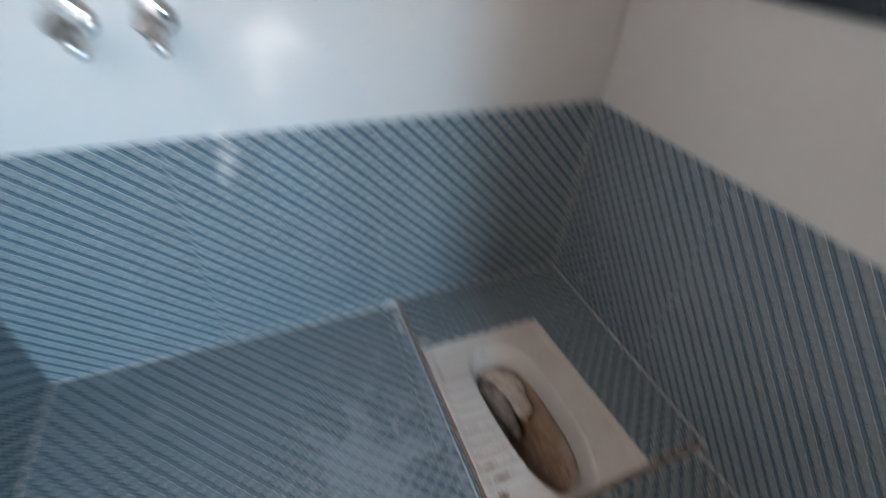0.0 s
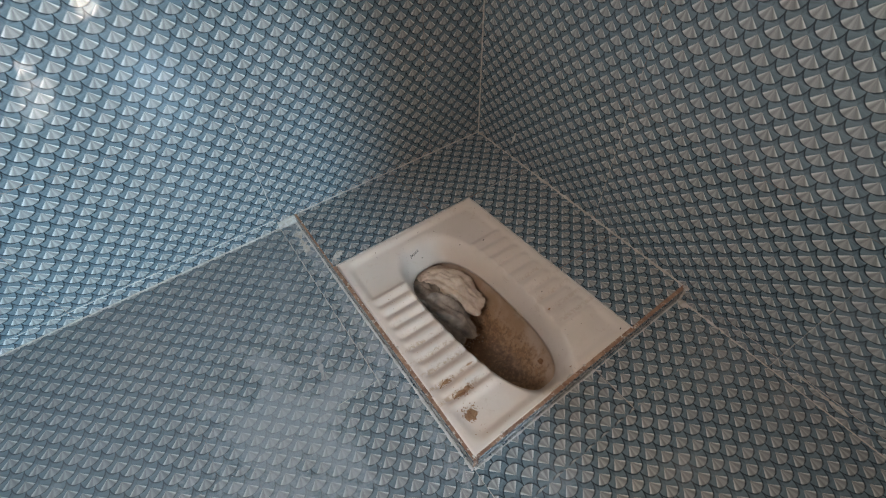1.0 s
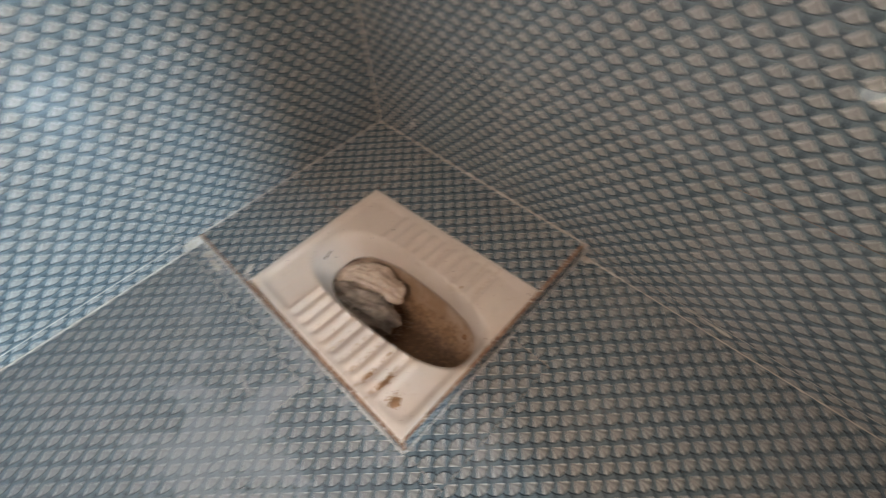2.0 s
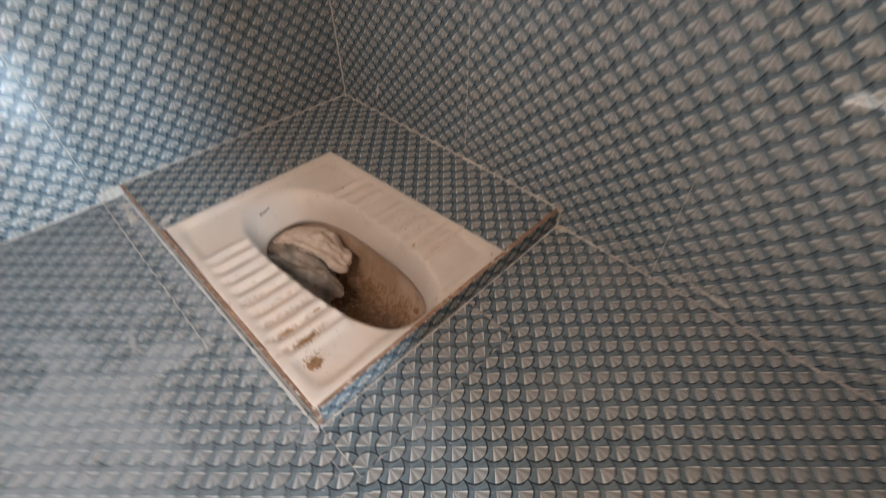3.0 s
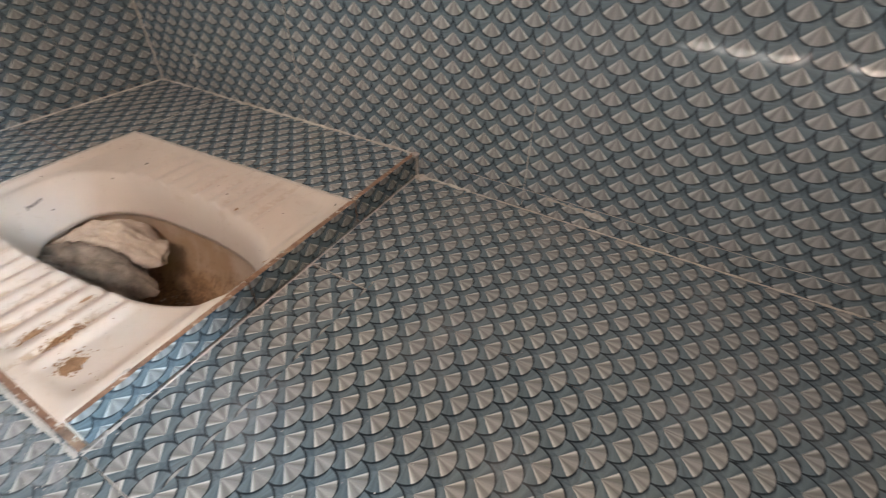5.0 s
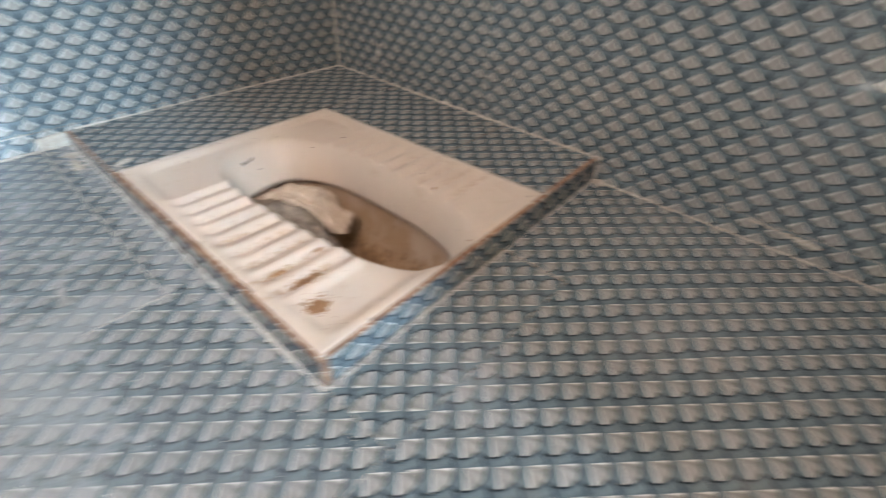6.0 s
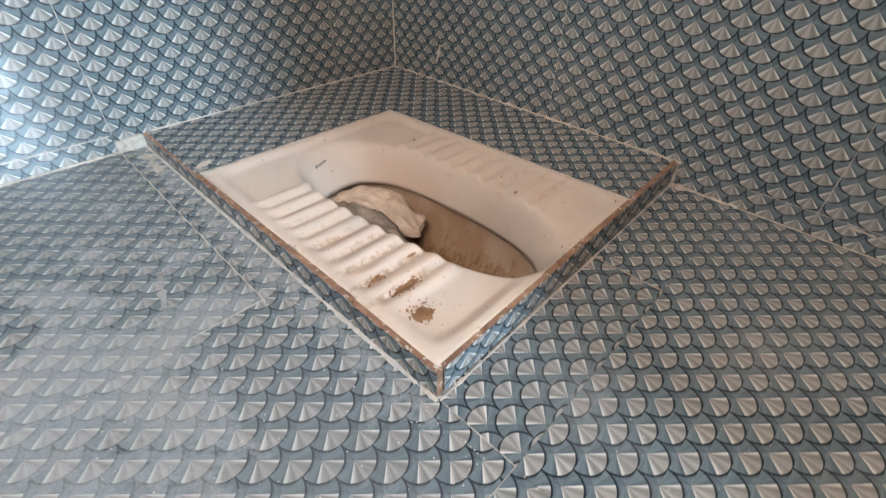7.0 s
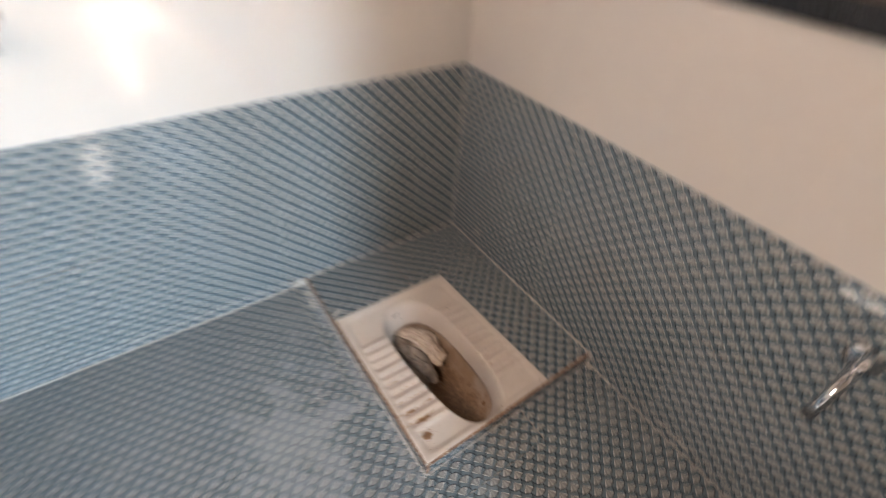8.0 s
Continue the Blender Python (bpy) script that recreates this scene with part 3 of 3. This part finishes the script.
for y0, y1 in ((-0.505, QY1 - 0.0012), (-0.695, -0.5062)):
    cut_tile(platform, TOP_PLANE, [(east_edge(y0), y0), (-0.001, y0), (-0.001, y1), (east_edge(y1), y1)], WALL_PRINT)

# filler beads where surfaces meet
def bead(points, width, height, normal=(0, 0, 1), mat=None, rough=0.5, step=0.008):
    return tagged(rope("grout_bead", points, width, height, mat or CEMENT, None, "", step, normal, rough), "uneven bead of pale cement grout", "grout", kind="structure")


bead([on_floor(-0.579, -0.002), on_floor(-0.5695, -0.709)], 0.0048, 0.0006, rough=0.7, step=0.0022, mat=WHITE_GROUT)
bead([(-0.570, -0.7095, 0.0), (-0.002, -0.6985, 0.0)], 0.0028, 0.0006, rough=0.9, step=0.0022, mat=WHITE_GROUT)
bead([(PX0 + 0.01, -0.001, PZ), (-0.001, -0.001, PZ)], 0.005, 0.002, mat=GROUT)
bead([(-0.002, -0.001, PZ), (-0.002, -0.30, PZ), (-0.002, -0.694, PZ)], 0.006, 0.002, mat=GROUT, rough=1.4, step=0.0025)
bead([(-0.001, -0.001, PZ), (-0.001, -0.001, BAND)], 0.004, 0.0012, normal=(-0.7, -0.7, 0), mat=CEMENT)
bead([(-0.001, -0.697, 0.0), (-0.001, -0.80, 0.0)], 0.006, 0.0022, rough=1.4, step=0.0025)
bead([(-0.001, -0.80, 0.0), (-0.001, -1.33, 0.0)], 0.0026, 0.001, mat=GROUT, rough=1.4, step=0.0025)
bead([on_floor(-0.62, -0.001), on_floor(XW, -0.001)], 0.005, 0.002)
bead([on_floor(XW + 0.001, -0.001), on_floor(XW + 0.001, -0.812), on_floor(XW + 0.001, YS)], 0.006, 0.003, mat=GROUT)
bead([(-0.001, -0.697, 0.0), (-0.001, -0.697, PZ + 0.003)], 0.006, 0.003, normal=(-0.7, -0.7, 0))
bead([(QX0 - 0.003, QY1, PZ - 0.001), (QXB + 0.001, QY1, PZ - 0.001)], 0.0042, 0.0014)
bead([(QXB, QY1, PZ - 0.001), (QX1, QY0 + 0.006, PZ - 0.001)], 0.0042, 0.0014, mat=GROUT)
bead([(QX0 + 0.003, QY1 - 0.01, 0.0365), (QX0 + 0.003, QY0 + 0.004, 0.0365)], 0.0045, 0.0016, rough=1.3, step=0.0025)
bead([(QX0 - 0.002, -0.699, 0.0365), (QX1 + 0.004, -0.690, 0.0365)], 0.0045, 0.0016, rough=1.3, step=0.0025)

# pale grout lines that stand out between tiles
def grout_line(a, b, width, normal):
    tagged(rope("grout_line", [a, b], width, 0.0007, CEMENT, normal=normal, rough=0.9), "thin pale grout line", "grout", kind="structure")


UP, SOUTHWARD, WESTWARD = (0, 0, 1), (0, -1, 0), (-1, 0, 0)
grout_line(on_floor(-0.619, -0.005), on_floor(-0.619, -0.485), 0.0013, UP)
grout_line(on_floor(-0.617, -0.48), on_floor(-0.70, -0.48), 0.0008, UP)
grout_line((-0.566, -0.712, 0), (-0.566, -0.797, 0), 0.0008, UP)
grout_line((-0.566, -0.797, 0), (-0.640, -0.797, 0), 0.0008, UP)
grout_line((-0.268, -0.703, 0), (-0.269, -0.795, 0), 0.0010, UP)
grout_line((-0.619, 0, 0.050), (-0.619, 0, 0.33), 0.0010, SOUTHWARD)
grout_line((-0.171, 0, 0.05), (-0.171, 0, 0.30), 0.0006, SOUTHWARD)
grout_line((-0.625, 0, 0.048), (-1.2, 0, 0.048), 0.0022, SOUTHWARD)
grout_line((0, -0.444, 0.06), (0, -0.444, 0.34), 0.0006, WESTWARD)
grout_line((0, -0.892, 0.005), (0, -0.892, 0.20), 0.0008, WESTWARD)
grout_line((0, -0.80, 0.034), (0, -1.3, 0.034), 0.0006, WESTWARD)
grout_line((-0.035, QY1, PZ), (-0.160, QY1, PZ), 0.0014, UP)

# a lump of white cement at the platform's back corner
bm = bmesh.new()
add_box(bm, (-0.620, -0.005, 0.014), (-0.577, 0.001, 0.040), 0.002)
bmesh.ops.subdivide_edges(bm, edges=bm.edges, cuts=6, use_grid_fill=True)
for v in bm.verts:
    v.co += Vector((0.003, 0.0022, 0.0025)) * (noise.noise(v.co * 90) + 0.6 * noise.noise(v.co * 260))
tagged(mesh_object("cement_lump", bm, CEMENT, None, "", True), "lump of white cement between wall and platform", "cement")

for place, size, seed in (((-0.004, -0.697, PZ + 0.001), (0.006, 0.006, 0.004), 3), ((-0.006, -0.709, 0.0), (0.009, 0.012, 0.005), 7)):
    tagged(clump("cement_lump", place, size, CEMENT, None, "", seed, 3, 0.5), "small lump of pale cement at the platform's corner", "cement", group="corner lumps")

# ---- wall and floor tiles ----
N_JOINTS = [XW, -1.067, -0.619, -0.171, 0.0]
E_JOINTS = [0.0, 0.444, 0.892, -YS]
COURSES = [(0.0, 0.034), (0.034, 0.334), (0.334, BAND)]
WHITE = [(BAND, 0.932), (0.932, 1.232), (1.232, 1.532), (1.532, 1.832), (1.832, 2.132), (2.132, TOP)]


def tile_wall(parent, plane, joints, skip=lambda a, b, low, high: False, foot=0.034):
    for i, (a, b) in enumerate(zip(joints, joints[1:])):
        for low, high in [(0.0, foot), (foot, COURSES[1][1])] + COURSES[2:] + WHITE:
            if skip(a, b, low, high):
                continue
            blue = high <= BAND
            u = (b - 0.45 if i == 0 else a) if joints[0] < -0.1 else a
            lay(parent, plane, a, low, b, high, WALL_PRINT if blue else CREAM, 0.0004 if blue else 0.0, u=u - a if blue else 0.0, v=0.266 if high < 0.1 else foot - 0.034 if low == foot else 0.0)


def cut_wall(parent, plane, cols, rows):
    for a, b in cols:
        for low, high in rows:
            lay(parent, plane, a, low, b, high, CREAM, 0.0, u=0.0, v=0.0)


tile_wall(wall_north, NORTH_PLANE, N_JOINTS, foot=0.048)
tile_wall(wall_east, EAST_PLANE, E_JOINTS, lambda a, b, low, high: b > -WIN[1] and high > WIN[2] and low < WIN[3])
cut_wall(wall_east, EAST_PLANE, [(0.444, -WIN[1])], [(0.975, 1.232), (1.232, 1.532), (1.532, 1.75)])
cut_wall(wall_east, EAST_PLANE, [(-WIN[0], -YS)], [(0.975, 1.232), (1.232, 1.532), (1.532, 1.75)])
cut_wall(wall_east, EAST_PLANE, [(0.444, 0.892), (0.892, -YS)], [(0.932, 0.975), (1.75, 1.832)])
tile_wall(wall_west, WEST_PLANE, [YS, -0.90, -0.45, 0.0], lambda a, b, low, high: a < -0.46 and high > FILL_OPENING[2] and low < FILL_OPENING[3])
tile_wall(wall_south, SOUTH_PLANE, [0.0, -DOOR[1]])
tile_wall(wall_south, SOUTH_PLANE, [-DOOR[0], -XW])

for x0, x1, u in ((-0.27, 0.0, 0.0), (-0.567, -0.27, 0.005), (-0.874, -0.567, 0.0), (-1.176, -0.874, 0.0), (XW, -1.176, 0.0)):
    for y0, y1, v in ((-1.099, -0.797, 0.015), (YS - 0.13, -1.099, 0.0)):
        lay(floor, FLOOR_PLANE, x0, y0, x1, y1, FLOOR_PRINT, 0.0001, u=u, v=v)
lay(floor, FLOOR_PLANE, -0.27, -0.797, 0.0, -0.699, FLOOR_PRINT, 0.0002, u=0.004, v=0.015)
lay(floor, FLOOR_PLANE, -0.567, -0.797, -0.27, -0.704, FLOOR_PRINT, 0.0002, turn=2, u=-0.005, v=-0.015)
for x0, x1 in ((-0.619, -0.5725), (-0.92, -0.619), (-1.22, -0.92), (XW, -1.22)):
    for y0, y1 in ((-0.18, 0.0), (-0.48, -0.18)):
        lay(floor, SLOPED_PLANE, x0, y0, x1, y1, FLOOR_PRINT, 0.0001, u=0.0 if x1 < -0.6 else 0.012, v=0.0)
for x0, x1 in ((-0.866, -0.567), (-1.166, -0.866), (XW, -1.166)):
    lay(floor, SLOPED_PLANE, x0, -0.797, x1, -0.48, FLOOR_PRINT, 0.0001, u=x0 + 0.92, v=0.015)

# ---- window over a dark sill in the east wall ----
window_1 = tagged(new("window_1"), "closed dark brown window over a black granite sill", "window", kind="structure")
boxes("window_sill", [((-0.022, WIN[0] - 0.12, 0.942), (0.115, WIN[1] + 0.28, 0.984))], GRANITE, window_1, "polished black granite sill", 0.003)
boxes("window_frame", [((0.03, WIN[0], 0.985), (0.09, WIN[0] + 0.05, WIN[3])), ((0.03, WIN[1] - 0.05, 0.985), (0.09, WIN[1], WIN[3])),
                       ((0.03, WIN[0] + 0.05, 0.985), (0.09, WIN[1] - 0.05, 1.035)), ((0.03, WIN[0] + 0.05, WIN[3] - 0.05), (0.09, WIN[1] - 0.05, WIN[3]))], WOOD, window_1, "dark brown timber frame", 0.002)
for k in range(2):
    y0 = WIN[0] + 0.05 + k * 0.285
    boxes("shutter", [((0.045, y0 + 0.001, 1.036), (0.075, y0 + 0.284, WIN[3] - 0.051))], WOOD, window_1, "", 0.002)


# ---- taps ----
def angle_valve(at, face, drop=0.05):
    """A chrome valve on a wall: flange, body, round knob and an outlet pointing down."""
    tap = tagged(new("angle_valve"), "chrome angle valve on cream wall tiles", "valve", group="wall valves")
    f = Vector(face)
    bm = bmesh.new()
    add_tube(bm, [f * 0.0, f * 0.004, f * 0.009], [0.030, 0.029, 0.016], 28)
    part("flange", bm, CHROME, tap, "chrome wall flange", True)
    bm = bmesh.new()
    add_tube(bm, [f * 0.006, f * 0.03, f * 0.032, f * 0.06, f * 0.062], [0.011, 0.011, 0.016, 0.016, 0.012], 20)
    part("body", bm, CHROME, tap, "", True)
    bm = bmesh.new()
    down = Vector((0, 0, -1))
    c = f * 0.046
    add_tube(bm, [c, c + down * 0.03, c + down * 0.031, c + down * drop, c + down * (drop + 0.001)], [0.010, 0.010, 0.013, 0.013, 0.009], 18)
    part("outlet", bm, CHROME, tap, "", True)
    bm = bmesh.new()
    add_tube(bm, [f * 0.060, f * 0.066, f * 0.068, f * 0.088, f * 0.092], [0.008, 0.009, 0.021, 0.020, 0.015], 12)
    part("knob", bm, CHROME, tap, "fluted chrome knob")
    tap.location = at
    return tap


def bib_tap(at, face):
    """A chrome bib tap: flange, body, bent spout, lever."""
    tap = tagged(new("bib_tap"), "chrome bib tap low on the blue scale tiles", "tap")
    f, up = Vector(face), Vector((0, 0, 1))
    bm = bmesh.new()
    add_tube(bm, [f * 0.0, f * 0.004, f * 0.010], [0.028, 0.027, 0.014], 28)
    part("flange", bm, CHROME, tap, "round chrome flange", True)
    bm = bmesh.new()
    pts = [f * 0.006, f * 0.03, f * 0.055, f * 0.078 - up * 0.004, f * 0.094 - up * 0.016, f * 0.101 - up * 0.038, f * 0.102 - up * 0.074]
    add_tube(bm, pts, [0.010, 0.0115, 0.0115, 0.010, 0.0095, 0.009, 0.0105], 20)
    part("spout", bm, CHROME, tap, "", True)
    bm = bmesh.new()
    add_tube(bm, [f * 0.044, f * 0.044 + up * 0.02, f * 0.044 + up * 0.034], [0.0115, 0.0115, 0.009], 18)
    part("valve_stem", bm, CHROME, tap, "", True)
    bm = bmesh.new()
    add_tube(bm, [f * 0.034 + up * 0.036, f * 0.06 + up * 0.042, f * 0.105 + up * 0.054], [0.009, 0.008, 0.0055], 14)
    part("lever", bm, CHROME, tap, "chrome lever handle", True)
    tap.location = at
    return tap


first = angle_valve((-1.118, -0.0005, 0.858), (0, -1, 0))
copy_thing(first, pose(-1.000, -0.0005, 0.858))
bib_tap((-0.0005, -1.098, 0.520), (-1, 0, 0))


# ---- rags and dirt in and on the pan ----
def cloth_roll(bm, path, radii, flat, seed, start, turns, folds, mouth):
    """A loosely rolled cloth along a path: a spiral sheet with lengthwise folds, sharp creases across and a slanting open mouth."""
    pts, off = [Vector(q) for q in path], Vector((seed * 7.1, seed * 2.3, seed * 4.7))
    n, m, rows = 64, 128, []
    for i in range(n + 1):
        t = i / n
        f = t * (len(pts) - 1)
        k = min(len(pts) - 2, int(f))
        c = pts[k].lerp(pts[k + 1], f - k)
        a0, a1 = pts[k + 1] - pts[k], pts[min(k + 2, len(pts) - 1)] - pts[min(k + 1, len(pts) - 2)]
        ahead = a0.normalized().lerp(a1.normalized(), ease(f - k) * 0.5).normalized()
        across = ahead.cross(Vector((0, 0, 1))).normalized()
        up = across.cross(ahead)
        r0 = radii[k] + (radii[k + 1] - radii[k]) * ease(f - k)
        row = []
        for j in range(m + 1):
            w = start + 2 * math.pi * turns * j / m
            q = Vector((math.cos(w) * 0.8, math.sin(w) * 0.8, t * 0.30 + 0.35 * j / m)) + off
            pleat = 1 - 3.0 * abs(noise.noise(q * 2.9))
            crease = 1 - 4.0 * abs(noise.noise(Vector((q.x * 0.7, q.y * 0.7, t * 2.0 + 0.4 * math.sin(w))) * 1.6 + off * 2))
            wrinkle = noise.noise(Vector((q.x, q.y, t * 2.5)) * 5 + off)
            flare = ease((t - 0.6) / 0.4) * (0.10 + 0.16 * math.sin(2.6 * w + seed))
            r = r0 * (0.76 + 0.30 * j / m + folds * (0.17 * pleat + 0.18 * max(-0.5, crease) + 0.10 * wrinkle) + flare)
            slip = t * (mouth * math.cos(w - 0.6) + 0.018 * noise.noise(q * 1.6 + off))
            if math.sin(w) > 0:  # the upper layer hangs over the mouth
                slip += 0.016 * ease((t - 0.6) / 0.4) * math.sin(w)
            c2 = c - Vector((0, 0, 0.010)) * ease((t - 0.72) / 0.28) * max(0.0, math.sin(w))
            row.append(bm.verts.new(c2 + ahead * slip + across * math.cos(w) * r + up * math.sin(w) * r * flat))
        rows.append(row)
    for p, q in zip(rows, rows[1:]):
        for k in range(m):
            bm.faces.new((p[k], p[k + 1], q[k + 1], q[k]))


def rag(label, mat, *rolls):
    bm = bmesh.new()
    for one in rolls:
        cloth_roll(bm, *one)
    ob = tagged(mesh_object("rag", bm, mat, None, "", True), label, "rag")
    thick = ob.modifiers.new("cloth_thickness", "SOLIDIFY")
    thick.thickness, thick.offset = 0.0022, 0.0
    return ob


rag("crumpled beige rag with an open cuff in the toilet bowl", CLOTH,
    (((-0.398, -0.290, -0.060), (-0.370, -0.326, -0.050), (-0.350, -0.368, -0.056), (-0.337, -0.404, -0.068)), (0.014, 0.028, 0.035, 0.029), 0.85, 1, 0.4, 1.45, 1.25, 0.014))
rag("brownish rag jammed under the back rim of the toilet", CLOTH,
    (((-0.430, -0.300, -0.054), (-0.390, -0.290, -0.054), (-0.330, -0.306, -0.064)), (0.012, 0.018, 0.016), 0.8, 4, 1.0, 1.2, 1.6, 0.006))
rag("dark grey-brown rag lying in the toilet bowl", GREYCLOTH,
    (((-0.432, -0.302, -0.058), (-0.424, -0.348, -0.050), (-0.412, -0.398, -0.056), (-0.394, -0.446, -0.080)), (0.021, 0.033, 0.034, 0.024), 0.8, 2, 2.2, 1.3, 1.8, 0.014),
    (((-0.375, -0.315, -0.105), (-0.375, -0.345, -0.115), (-0.38, -0.37, -0.128)), (0.03, 0.038, 0.025), 0.8, 5, 1.0, 1.1, 0.9, 0.0))


def splash(x, y, sx, sy, h, seed):
    """A dried splash of mortar: a crusty low mound with ragged edges that follows the china under it."""
    bm = bmesh.new()
    n, off = 34, Vector((seed * 5.3, seed * 2.9, seed))
    grid = {}
    for i in range(n + 1):
        for j in range(n + 1):
            a, b = (i / n * 2 - 1) * 1.35, (j / n * 2 - 1) * 1.35
            p = Vector((x + a * sx, y + b * sy, 0))
            d = math.hypot(a, b) + 0.55 * noise.noise(p * 120 + off) + 0.3 * noise.noise(p * 420 + off)
            z = h * (min(1.0, max(0.0, (0.95 - d) * 2.4)) ** 0.6) * (0.75 + 0.5 * noise.noise(p * 600 + off))
            grid[i, j] = bm.verts.new((p.x, p.y, tray_height(p.x, p.y) + z)) if d < 0.97 else None
    for i in range(n):
        for j in range(n):
            q = [grid[i, j], grid[i + 1, j], grid[i + 1, j + 1], grid[i, j + 1]]
            q = [v for v in q if v]
            if len(q) > 2:
                bm.faces.new(q)
    loose = [v for v in bm.verts if not v.link_faces]
    bmesh.ops.delete(bm, geom=loose, context="VERTS")
    tagged(mesh_object("mortar_splash", bm, MORTAR, None, "", True), "dried brown mortar splash on the white foot rest", "mortar splash", group="mortar splashes")


for k, one in enumerate(((-0.524, -0.642, 0.011, 0.011, 0.003), (-0.510, -0.602, 0.018, 0.0055, 0.0035), (-0.524, -0.569, 0.011, 0.003, 0.0018), (-0.470, -0.566, 0.008, 0.0016, 0.001))):
    splash(*one, k)


# grit and crumbs lying about the pan, and short hairs of fibre
def crumbs(count, spread, place, size, mat, label):
    bm = bmesh.new()
    for _ in range(count):
        x, y = place(random.random(), random.random())
        r = size * random.uniform(0.4, 1.3)
        made = bmesh.ops.create_icosphere(bm, subdivisions=1, radius=r)["verts"]
        z = spread(x, y)
        for v in made:
            v.co = Vector((x + v.co.x * random.uniform(0.8, 1.5), y + v.co.y, z + v.co.z * 0.5 + r * 0.25))
    return tagged(mesh_object("grit", bm, mat, None, "", False), label, "grit", kind="stuff")


crumbs(70, tray_height, lambda a, b: (-0.545 + 0.10 * a, -0.69 + 0.36 * b), 0.0007, MORTAR, "crumbs of mortar scattered on the foot rest")
for cx, cy, rx, ry in ((-0.522, -0.640, 0.022, 0.020), (-0.508, -0.602, 0.028, 0.010), (-0.525, -0.570, 0.02, 0.007)):
    crumbs(70, tray_height, lambda a, b: (cx + rx * (a + random.random() - 1), cy + ry * (b + random.random() - 1)), 0.0011, MORTAR, "mortar crumbs round a dried splash")
crumbs(6, tray_height, lambda a, b: (-0.27 + 0.09 * a, -0.70 + 0.45 * b), 0.0008, INK, "dark specks of dirt on the foot rest")
crumbs(6, tray_height, lambda a, b: (-0.54 + 0.36 * a, -0.275 + 0.06 * b), 0.0008, INK, "dark specks of dirt on the white china")
crumbs(150, lambda x, y: 0.037, lambda a, b: (QX0 + 0.002 + 0.008 * a * a, QY0 + 0.49 * b), 0.0012, CEMENT, "crumbs of cement along the pan's edge")
crumbs(150, lambda x, y: 0.037, lambda a, b: (QX0 + 0.39 * a, -0.7015 + 0.0085 * a + 0.009 * b * b), 0.0012, CEMENT, "crumbs of cement along the pan's edge")
crumbs(150, bowl_height, lambda a, b: (XC - 0.03 + 0.07 * a * a, -0.60 + 0.17 * b), 0.0016, MORTAR, "brown grit and silt lying in the bowl")
crumbs(60, bowl_height, lambda a, b: (XC - 0.03 + 0.06 * a, -0.47 + 0.06 * b), 0.0016, CEMENT, "pale crumbs lying in the bowl")


# single specks of dirt on the china
for x, y, long, wide, angle in ((-0.265, -0.566, 0.0034, 0.0024, 20), (-0.249, -0.527, 0.0014, 0.0012, 0), (-0.317, -0.679, 0.0036, 0.0010, -25), (-0.187, -0.681, 0.0026, 0.0009, 30),
                                (-0.383, -0.274, 0.0022, 0.0010, 10), (-0.362, -0.229, 0.0010, 0.0009, 0), (-0.300, -0.312, 0.0030, 0.0008, 15), (-0.256, -0.342, 0.0026, 0.0012, -10)):
    speck = clump("dirt_speck", (0, 0, 0), (long, wide, 0.0008), MORTAR if long > 0.003 else INK, None, "", x * 50, 2, 0.4)
    speck.matrix_world = pose(x, y, tray_height(x, y) + 0.0004, 0, 0, angle)
    tagged(speck, "small dark speck of dirt on the off-white china", "speck", group="dirt specks")
tagged(clump("mortar_lump", (-0.302, -0.606, bowl_height(-0.302, -0.606) + 0.003), (0.006, 0.006, 0.005), MORTAR, None, "", 8, 3, 0.5), "brown lump of mortar lying in the stained bowl", "mortar lump")


# smears of cement left on floor and wall
def smear(a, b, width, normal, label, mat=None):
    tagged(rope("cement_smear", [a, Vector(a).lerp(Vector(b), 0.5), b], width, 0.0005, mat or CEMENT, None, "", 0.003, normal, 1.3), label, "smear", group="cement smears")


smear(on_floor(-0.684, -0.355), on_floor(-0.704, -0.420), 0.009, UP, "caked dust smear on the floor tiles", DUST)
smear(on_floor(-0.590, -0.030), on_floor(-0.594, -0.110), 0.012, UP, "pale cement smear beside the platform")
smear((-0.562, -0.190, PZ), (-0.535, -0.176, PZ), 0.014, UP, "pale cement smear on the platform tiles")
smear((0.0, -0.143, 0.082), (0.0, -0.153, 0.118), 0.007, WESTWARD, "pale cement smear on the wall tiles")
smear((0.0, -0.93, 0.030), (0.0, -1.02, 0.024), 0.006, WESTWARD, "pale cement smear low on the wall tiles")


crumbs(420, lambda x, y: on_floor(x, y)[2], lambda a, b: (-0.58 - 0.36 * a * a, -0.78 + 0.70 * b), 0.0007, WHITE_GROUT, "fine pale grit scattered on the dusty floor tiles")
crumbs(160, lambda x, y: 0.0, lambda a, b: (-0.56 + 0.54 * a, -0.71 - 0.36 * b * b), 0.0006, WHITE_GROUT, "fine pale grit scattered before the platform")
crumbs(120, lambda x, y: 0.0405, lambda a, b: (-0.150 + 0.146 * a ** 0.3, -0.69 + 0.68 * b), 0.0007, WHITE_GROUT, "fine cement crumbs on the platform tiles")
